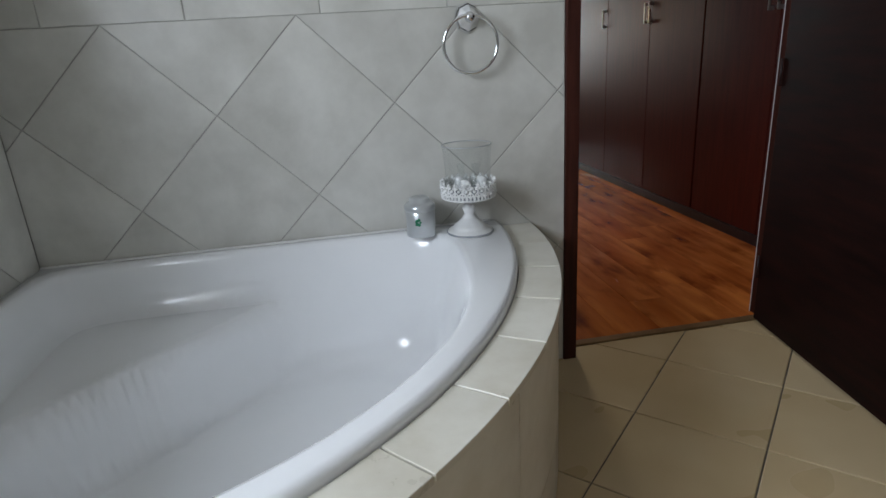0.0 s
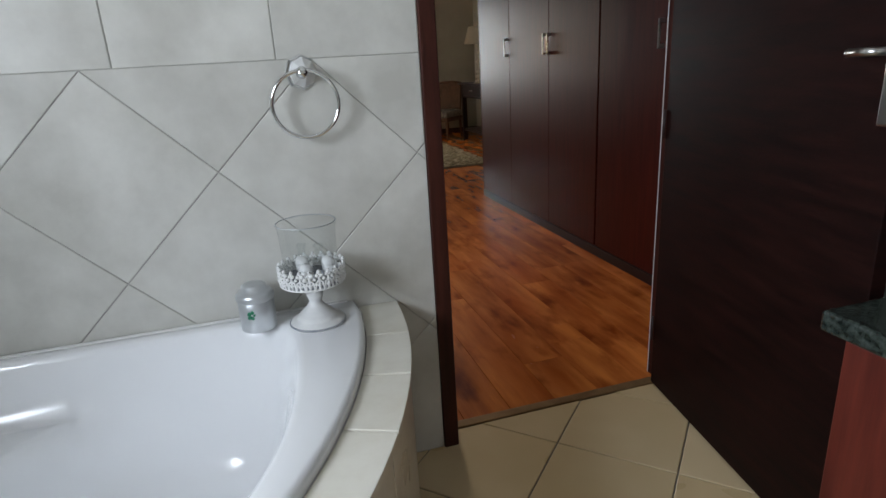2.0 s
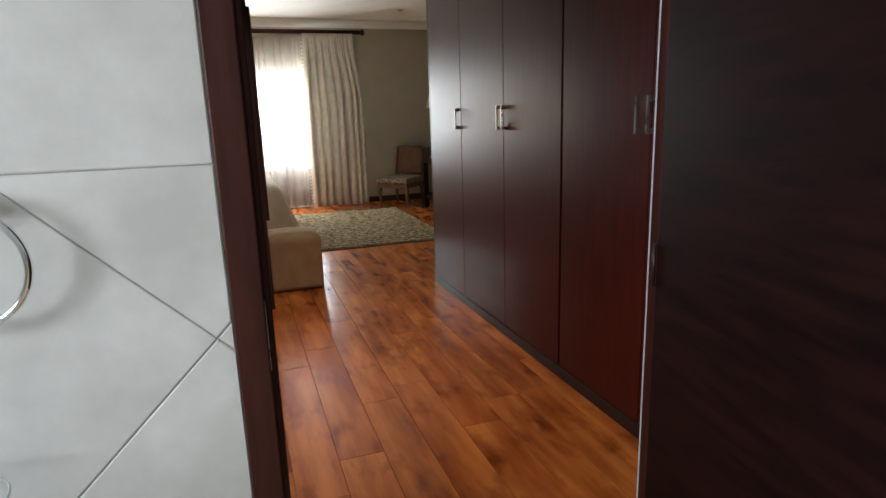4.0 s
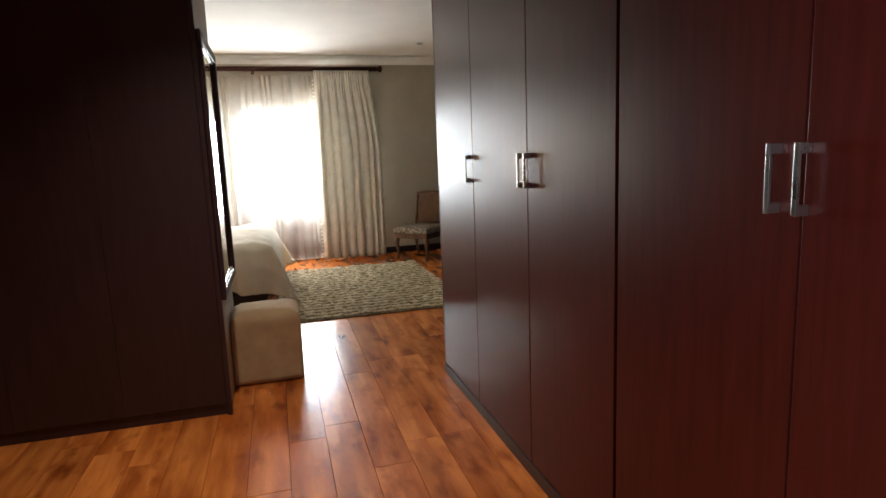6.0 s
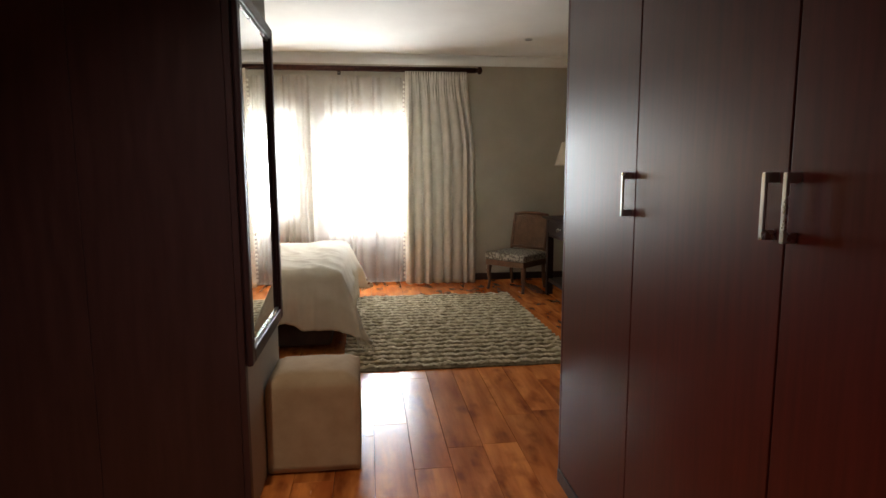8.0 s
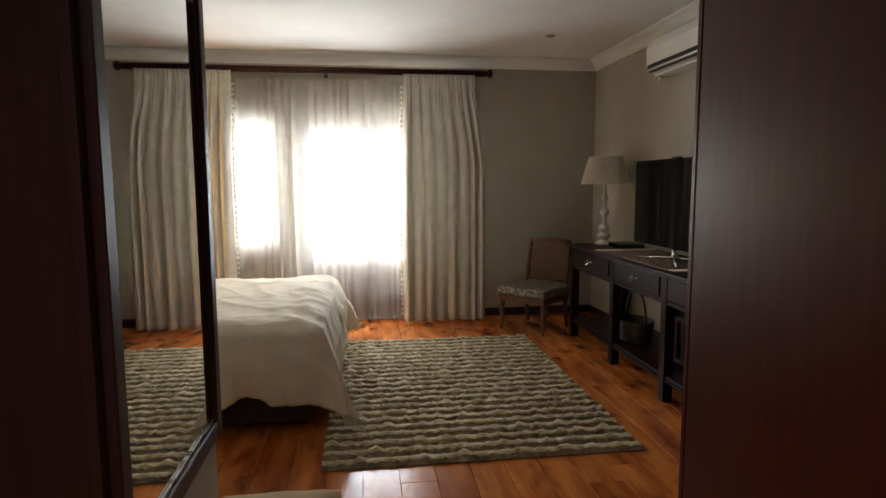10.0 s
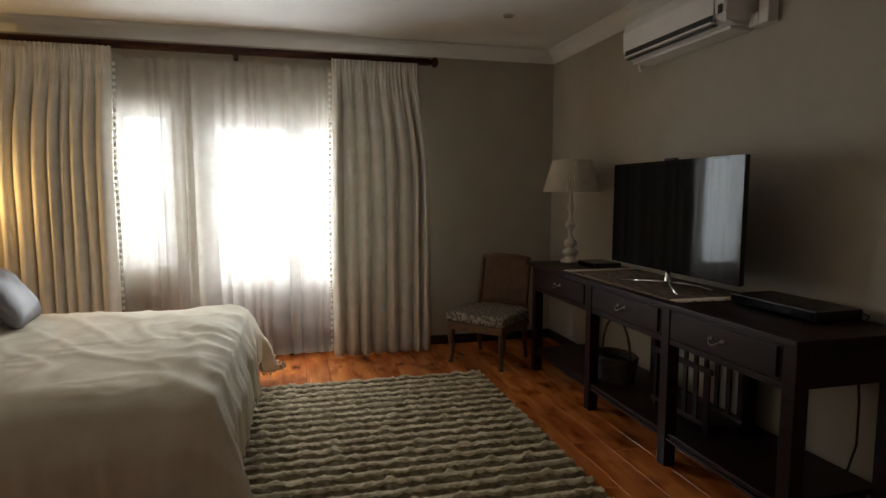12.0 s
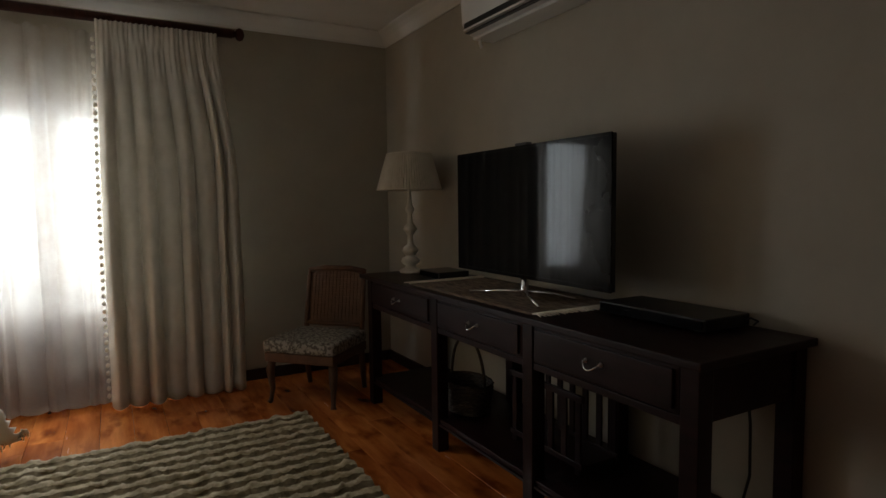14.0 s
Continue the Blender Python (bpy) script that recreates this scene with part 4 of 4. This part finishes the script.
def basin_ring(scale, z, n=96, cx=-0.72, cy=0.90, shift=(0, 0)):
    """The tub's inner outline: near both walls, and round the curved front."""
    out = []
    for k in range(n):
        a = 2 * math.pi * k / n
        dx, dy = math.cos(a), math.sin(a)
        d = []
        if dy > 1e-6:
            d.append((1.40 - cy) / dy)
        if dx < -1e-6:
            d.append((cx + 1.22) / -dx)
        if dy < -1e-6:
            d.append(max(0.02, cy - 0.07) / -dy)
        if dx > 1e-6:
            d.append(max(0.02, 0.075 - cx) / dx)
        px, py = cx - CX, cy - CY
        bq = px * dx + py * dy
        d.append(-bq + math.sqrt(bq * bq - (px * px + py * py - 1.462 ** 2)))
        r = sum((1 / v) ** 9 for v in d) ** (-1 / 9)
        out.append((cx + shift[0] + r * scale * dx, cy + shift[1] + r * scale * dy, z))
    return out


def rim_ring(R, z, inset, n=96, cx=-0.72, cy=0.90):
    out = []
    for k in range(n):
        a = 2 * math.pi * k / n
        dx, dy = math.cos(a), math.sin(a)
        d = [99]
        if dy > 1e-6:
            d.append((CY - inset - cy) / dy)
        if dx < -1e-6:
            d.append((cx - CX - inset) / -dx)
        px, py = cx - CX, cy - CY
        bq = px * dx + py * dy
        d.append(-bq + math.sqrt(bq * bq - (px * px + py * py - R * R)))
        r = min(d)
        out.append((cx + r * dx, cy + r * dy, z))
    return out


def bathtub():
    e = group_at("bathtub", pose(0, 0, 0), "large white acrylic corner bathtub in a tiled surround", "bathtub")
    rings = [rim_ring(1.533, 0.572, 0.003), rim_ring(1.534, 0.602, 0.003), rim_ring(1.528, 0.612, 0.005), rim_ring(1.516, 0.616, 0.008), basin_ring(1.03, 0.616), basin_ring(1.012, 0.612), basin_ring(1.0, 0.598), basin_ring(0.985, 0.57), basin_ring(0.965, 0.52), basin_ring(0.94, 0.44), basin_ring(0.91, 0.34), basin_ring(0.87, 0.26), basin_ring(0.82, 0.215), basin_ring(0.78, 0.20), basin_ring(0.74, 0.19)] + [basin_ring(0.70 - 0.04 * k, 0.186 - 0.0006 * k) for k in range(15)]
    bm = ring_sheets(rings)
    # the moulded seat in the corner of the two walls
    for v in bm.verts:
        k = min(1.0, max(0.0, (v.co.y - v.co.x - 1.84) / 0.07))
        if v.co.z < 0.44:
            v.co.z += (0.44 - v.co.z) * k * k * (3 - 2 * k)
    bmesh.ops.recalc_face_normals(bm, faces=bm.faces[:])
    part("shell", bm, M_ACRYL, e, smooth=True)
    part("drain", lathe([(0.036, 0), (0.036, 0.006), (0.028, 0.010), (0.026, 0.006)], 20, m=Matrix.Translation((-0.36, 0.905, 0.180))), M_CHROME, e, "chrome drain ring", True)
    bead = [p for p in rim_ring(1.5, 0.614, 0.006) if p[1] > 1.44 or p[0] < -1.26]
    a = sorted([p for p in bead if p[1] > 1.44], key=lambda p: p[0])
    part("sealant", tube([(x, 1.452, z) for x, y, z in a], 0.007, 6), M_WHITE, e, "white silicone bead", True)


bathtub()


def clip(poly, axis, limit, keep_less):
    out = []
    for p, q in zip(poly, poly[1:] + poly[:1]):
        a, b = (p[axis] <= limit) == keep_less, (q[axis] <= limit) == keep_less
        if a:
            out.append(p)
        if a != b:
            t = (limit - p[axis]) / (q[axis] - p[axis])
            out.append(tuple(p[i] + t * (q[i] - p[i]) for i in (0, 1)))
    return out


def tile_mesh(poly, place, depth, edge=0.003, gap=0.0012):
    """A tile with a chamfered edge; place(u, v, w) sets a point, w out of the surface."""
    cu, cv = sum(p[0] for p in poly) / len(poly), sum(p[1] for p in poly) / len(poly)

    def shrink(d):
        return [(cu + (u - cu) * max(0.05, 1 - d / max(0.02, math.hypot(u - cu, v - cv))), cv + (v - cv) * max(0.05, 1 - d / max(0.02, math.hypot(u - cu, v - cv)))) for u, v in poly]

    bm = bmesh.new()
    rings = [[bm.verts.new(place(u, v, w)) for u, v in shrink(d)] for d, w in ((gap * 1.4, 0), (gap * 1.4, depth - 0.0015), (gap * 1.4 + edge, depth))]
    n = len(poly)
    for a, b in zip(rings, rings[1:]):
        for k in range(n):
            bm.faces.new((a[k], a[(k + 1) % n], b[(k + 1) % n], b[k]))
    bm.faces.new(rings[-1])
    bmesh.ops.recalc_face_normals(bm, faces=bm.faces[:])
    return bm


def area_of(poly):
    return abs(sum(p[0] * q[1] - q[0] * p[1] for p, q in zip(poly, poly[1:] + poly[:1]))) / 2


def tiled(parent, name, polys, bounds, place, depth, material, gap=0.0012):
    u0, u1, v0, v1 = bounds
    for poly in polys:
        for axis, lim, less in ((0, u1, True), (0, u0, False), (1, v1, True), (1, v0, False)):
            if len(poly) > 2:
                poly = clip(poly, axis, lim, less)
        if len(poly) > 2 and area_of(poly) > 0.0006:
            obj(name, tile_mesh(poly, place, depth, gap=gap), material, parent)


def diamonds(u_ref, v_ref, half, nu, nv):
    for i in range(-nu, nu):
        for j in range(-nv, nv):
            if (i + j) % 2:
                u, v = u_ref + i * half, v_ref + j * half
                yield [(u - half, v), (u, v - half), (u + half, v), (u, v + half)]


def rows_of(u_ref, v0, size, nu, nv):
    for j in range(nv):
        for i in range(-nu, nu):
            u, v = u_ref + i * size, v0 + j * size
            yield [(u, v), (u + size, v), (u + size, v + size), (u, v + size)]


def tub_surround():
    e = group_at("tub_surround", pose(0, 0, 0), "curved cream tiled ledge and front round the bathtub", "tub surround")
    n = 60
    bm = bmesh.new()
    rows = []
    for R, z in ((1.635, 0.0), (1.635, 0.574), (1.50, 0.574), (1.50, 0.3)):
        rows.append([bm.verts.new((CX + R * math.cos(-math.pi / 2 * k / n), CY + R * math.sin(-math.pi / 2 * k / n), z)) for k in range(n + 1)])
    for a, b in zip(rows, rows[1:]):
        for k in range(n):
            bm.faces.new((a[k], a[k + 1], b[k + 1], b[k]))
    bmesh.ops.recalc_face_normals(bm, faces=bm.faces[:])
    part("core", bm, M_JOINT, e, "grout and mortar bed")
    count = 11
    for k in range(count):
        a0, a1 = -math.pi / 2 * k / count, -math.pi / 2 * (k + 1) / count
        bm = bmesh.new()
        g = 0.0016
        sub = 4
        top, bot, top2 = [], [], []
        lift = 0.003 * noise.noise((k * 3.3, 1, 1))
        outer = [(1.655, a0 + (a1 - a0) * s / sub) for s in range(sub + 1)]
        inner = [(1.536, a1 - (a1 - a0) * s / sub) for s in range(sub + 1)]
        loop = []
        for R, a in outer + inner:
            a = min(max(a, a1 + g), a0 - g)
            loop.append((R, a))
        cent = (1.593, (a0 + a1) / 2)
        for inset, z, store in ((0, 0.574, bot), (0, 0.588 + lift, top), (0.0012, 0.5895 + lift, top2)):
            for R, a in loop:
                R2 = R + (cent[0] - R) * inset * 14
                aa = a + (cent[1] - a) * inset * 8
                store.append(bm.verts.new((CX + R2 * math.cos(aa), CY + R2 * math.sin(aa), z)))
        m = len(loop)
        for p, q in ((bot, top), (top, top2)):
            for i in range(m):
                bm.faces.new((p[i], p[(i + 1) % m], q[(i + 1) % m], q[i]))
        bm.faces.new(top2)
        bmesh.ops.recalc_face_normals(bm, faces=bm.faces[:])
        obj("ledge_tile", bm, M_LTILE, e)
    for k in range(7):
        for z0, z1 in ((0.0, 0.19), (0.19, 0.572)):
            a0, a1 = -math.pi / 2 * k / 7, -math.pi / 2 * (k + 1) / 7
            bm = grid(6, 1, lambda u, v: (CX + 1.647 * math.cos(a0 - 0.0015 + (a1 - a0 + 0.003) * u), CY + 1.647 * math.sin(a0 - 0.0015 + (a1 - a0 + 0.003) * u), z0 + 0.003 + (z1 - z0 - 0.005) * v))
            ext = bmesh.ops.extrude_face_region(bm, geom=bm.faces[:])
            for v in [g for g in ext["geom"] if isinstance(g, bmesh.types.BMVert)]:
                d = Vector((v.co.x - CX, v.co.y - CY, 0)).normalized()
                v.co -= d * 0.011
            bmesh.ops.recalc_face_normals(bm, faces=bm.faces[:])
            obj("front_tile", bm, M_LTILE, e)


tub_surround()


def towel_ring():
    e = group_at("towel_ring", pose(0.165, 1.46, 1.30), "chrome towel ring on a white porcelain mount", "towel ring")
    part("mount", lathe([(0.048, 0), (0.048, 0.006), (0.044, 0.012)], 8, m=pose(0, -0.001, 0, 90, 0, 22.5)), M_CHROME, e, "octagonal chrome plate")
    part("porcelain", lathe([(0.040, 0.010), (0.040, 0.016), (0.030, 0.022), (0.018, 0.03)], 8, m=pose(0, -0.001, 0, 90, 0, 22.5)), M_WHITE, e, "white porcelain face")
    part("knob", lathe([(0.012, 0.026), (0.012, 0.045), (0.017, 0.052), (0.015, 0.064), (0.006, 0.069)], 14, m=pose(0, 0, 0, 90, 0, 0)), M_CHROME, e, "", True)
    part("ring", tube([(0.088 * math.sin(2 * math.pi * i / 64), -0.054 - 0.006 * math.cos(2 * math.pi * i / 64), -0.082 + 0.088 * math.cos(2 * math.pi * i / 64)) for i in range(64)], 0.0055, 10, True), M_CHROME, e, "slim chrome ring", True)


towel_ring()
RIM = 0.616


def tea_tin():
    e = group_at("tin", pose(-0.042, 1.372, RIM) @ Matrix.Scale(1.1, 4), "small round metal tin with a green mark", "tin")
    part("body", lathe([(0.043, 0), (0.045, 0.002), (0.045, 0.082), (0.043, 0.084)], 32), M_TIN, e, "", True)
    part("lid", lathe([(0.0465, 0.080), (0.0475, 0.083), (0.0475, 0.094), (0.040, 0.103), (0.032, 0.104), (0.031, 0.116), (0.024, 0.120), (0.004, 0.121)], 32), M_TIN, e, "", True)
    bm = bmesh.new()
    for k in range(5):
        a = 2 * math.pi * k / 5
        bmesh.ops.create_icosphere(bm, subdivisions=1, radius=0.006, matrix=pose(-0.012 + 0.007 * math.cos(a), -0.0435, 0.05 + 0.008 * math.sin(a)) @ Matrix.Diagonal((1, 0.25, 1, 1)))
    part("mark", bm, M_GREEN, e, "green leaf-like mark")


tea_tin()


def candle_stand():
    e = group_at("candle_stand", pose(0.12, 1.335, RIM), "white enamel pedestal stand with lacework rim and glass cylinder", "candle holder")
    part("foot", lathe([(0.076, 0), (0.078, 0.005), (0.074, 0.012), (0.060, 0.017), (0.058, 0.022), (0.050, 0.030), (0.028, 0.050), (0.017, 0.066), (0.021, 0.078), (0.024, 0.088), (0.016, 0.098), (0.014, 0.108), (0.024, 0.118)], 36), M_WHITE, e, "", True)
    part("worn_band", tube([(0.077 * math.cos(2 * math.pi * i / 40), 0.077 * math.sin(2 * math.pi * i / 40), 0.006) for i in range(40)], 0.003, 6, True), M_GREY, e, "worn blue-grey edge")
    part("plate", lathe([(0.024, 0.116), (0.080, 0.124), (0.086, 0.128), (0.086, 0.142), (0.080, 0.142), (0.078, 0.132)], 36), M_GREY, e, "worn blue-grey tray", True)
    bm = bmesh.new()
    rnd = random.Random(4)
    for k in range(22):
        a = 2 * math.pi * k / 22
        def at(da, z, r=0.089):
            return (r * math.cos(a + da), r * math.sin(a + da), z)
        tube([at(-0.14, 0.130), at(-0.10, 0.150), at(0, 0.158), at(0.10, 0.150), at(0.14, 0.130)], 0.0032, 5, bm=bm)
        tube([at(0, 0.130), at(0, 0.176)], 0.0032, 5, bm=bm)
        for da, z in ((0, 0.180), (-0.06, 0.170), (0.06, 0.170), (0, 0.142), (0.14, 0.160)):
            bmesh.ops.create_icosphere(bm, subdivisions=1, radius=0.0062 + rnd.uniform(-0.001, 0.001), matrix=Matrix.Translation(at(da, z)))
    for z in (0.128, 0.144):
        tube([(0.0885 * math.cos(2 * math.pi * i / 44), 0.0885 * math.sin(2 * math.pi * i / 44), z) for i in range(44)], 0.003, 6, True, bm)
    part("lace_rim", bm, M_WHITE, e, "white metal lacework")
    bm = bmesh.new()
    n = 48
    rows = [[bm.verts.new((r * math.cos(2 * math.pi * k / n), r * math.sin(2 * math.pi * k / n), z)) for k in range(n)] for r, z in ((0.074, 0.143), (0.0745, 0.18), (0.075, 0.22), (0.077, 0.26), (0.080, 0.297))]
    for a, b in zip(rows, rows[1:]):
        for k in range(n):
            bm.faces.new((a[k], a[(k + 1) % n], b[(k + 1) % n], b[k]))
    g = part("glass_cylinder", bm, M_GLASS, e, "clear glass cylinder", True)
    g.visible_shadow = False
    part("glass_rim", tube([(0.080 * math.cos(2 * math.pi * i / 48), 0.080 * math.sin(2 * math.pi * i / 48), 0.2975) for i in range(48)], 0.0016, 6, True), M_TIN, g, "bright cut rim of the glass", True)
    c = tagged(new("glass_bottles"), "small clear bottles and white soaps in the glass cylinder", "bottle")
    c.matrix_world = pose(0.12, 1.335, RIM + 0.1435)
    for x, y in ((-0.02, 0.01), (0.025, -0.012)):
        b = part("bottle", lathe([(0.02, 0), (0.021, 0.004), (0.021, 0.05), (0.010, 0.062), (0.010, 0.078), (0.013, 0.08), (0.013, 0.09)], 16, m=Matrix.Translation((x, y, 0.0))), M_GLASS, c, "clear glass", True)
        b.visible_shadow = False
    for k in range(16):
        a = 2.1 * k
        part("soap", lathe([(0.008, 0), (0.014, 0.004), (0.014, 0.012), (0.007, 0.017)], 9, m=pose(0.045 * math.cos(a), 0.045 * math.sin(a), 0.004 + 0.010 * (k // 6), 30 * (k % 2), 20, 0) @ Matrix.Scale(1.35, 4)), M_WHITE, c, "white soap", True)


candle_stand()


def vanity():
    e = group_at("vanity_cabinet", pose(1.0, 0.46, 0), "red mahogany bathroom vanity cabinet", "vanity cabinet")
    part("body", boxes((0.02, 0.27, -1.9, 0.0, 0.0, 0.80), (0.27, 1.4, -1.9, -0.0, 0.0, 0.80), bevel=0.003), M_VAN, e)
    for k in range(4):
        d = part("door", boxes((0.0, 0.018, -1.89 + 0.473 * k, -1.42 + 0.473 * k, 0.1, 0.79), bevel=0.003), M_VAN, e)
    tagged(obj("vanity_counter", boxes((0.97, 2.4, -1.45, 0.49, 0.802, 0.842), bevel=0.006), M_GRAN), "polished green-black granite counter on the vanity", "counter")


vanity()

# ---- pieces of floors and walls ----
def place_north(u, v, w):
    return (u, 1.4635 - w, v)


def place_west(u, v, w):
    return (-1.2835 + w, u, v)


def place_floor(u, v, w):
    return (u, v, -0.005 + w)


H = 0.283
for u0, u1, z1 in ((-1.279, 0.504, 1.335), (1.521, 2.49, 1.335)):
    tiled(wall_bath, "tile", diamonds(-0.087, 1.052, H, 12, 6), (u0, u1, 0.001, z1), place_north, 0.0035, M_TILE)
    tiled(wall_bath, "tile", rows_of(0.105, 1.335, 0.40, 8, 5), (u0, u1, 1.335, 2.94), place_north, 0.0035, M_TILE)
tiled(wall_bath, "tile", rows_of(0.105, 1.335, 0.40, 8, 5), (0.52, 1.52, 2.142, 2.94), place_north, 0.0035, M_TILE)
tiled(wall_bath_w, "tile", diamonds(1.46, 1.052, H, 14, 6), (-2.19, 1.459, 0.001, 1.248), place_west, 0.0035, M_TILE)
tiled(wall_bath_w, "tile", rows_of(1.46, 1.335, 0.40, 10, 5), (0.452, 1.459, 1.335, 2.94), place_west, 0.0035, M_TILE)
tiled(floor_tile, "tile", diamonds(0.886, 1.336, H, 16, 16), (-1.27, 2.49, -2.19, 1.543), place_floor, 0.005, M_FTILE, 0.0026)

PW, PL = 0.193, 1.285
rnd = random.Random(11)
cols = int((3.93 + 1.5) / PW) + 1
for i in range(cols):
    x0, x1 = -1.5 + i * PW, min(-1.5 + (i + 1) * PW, 3.93)
    y = 1.585 - rnd.uniform(0.05, 1.2)
    while y < 10.4:
        a, b = max(y, 1.585), min(y + PL, 10.4)
        if b - a > 0.02:
            bm = bmesh.new()
            g, c = 0.0006, 0.0009
            rings = [[bm.verts.new((x, yy, z)) for x, yy in ((x0 + d, a + d), (x1 - d, a + d), (x1 - d, b - d), (x0 + d, b - d))] for d, z in ((g, -0.012), (g, -0.0016), (g + c, 0.0))]
            for p, q in zip(rings, rings[1:]):
                for k in range(4):
                    bm.faces.new((p[k], p[(k + 1) % 4], q[(k + 1) % 4], q[k]))
            bm.faces.new(rings[-1])
            obj("plank", bm, M_LAM, floor_wood)
        y += PL
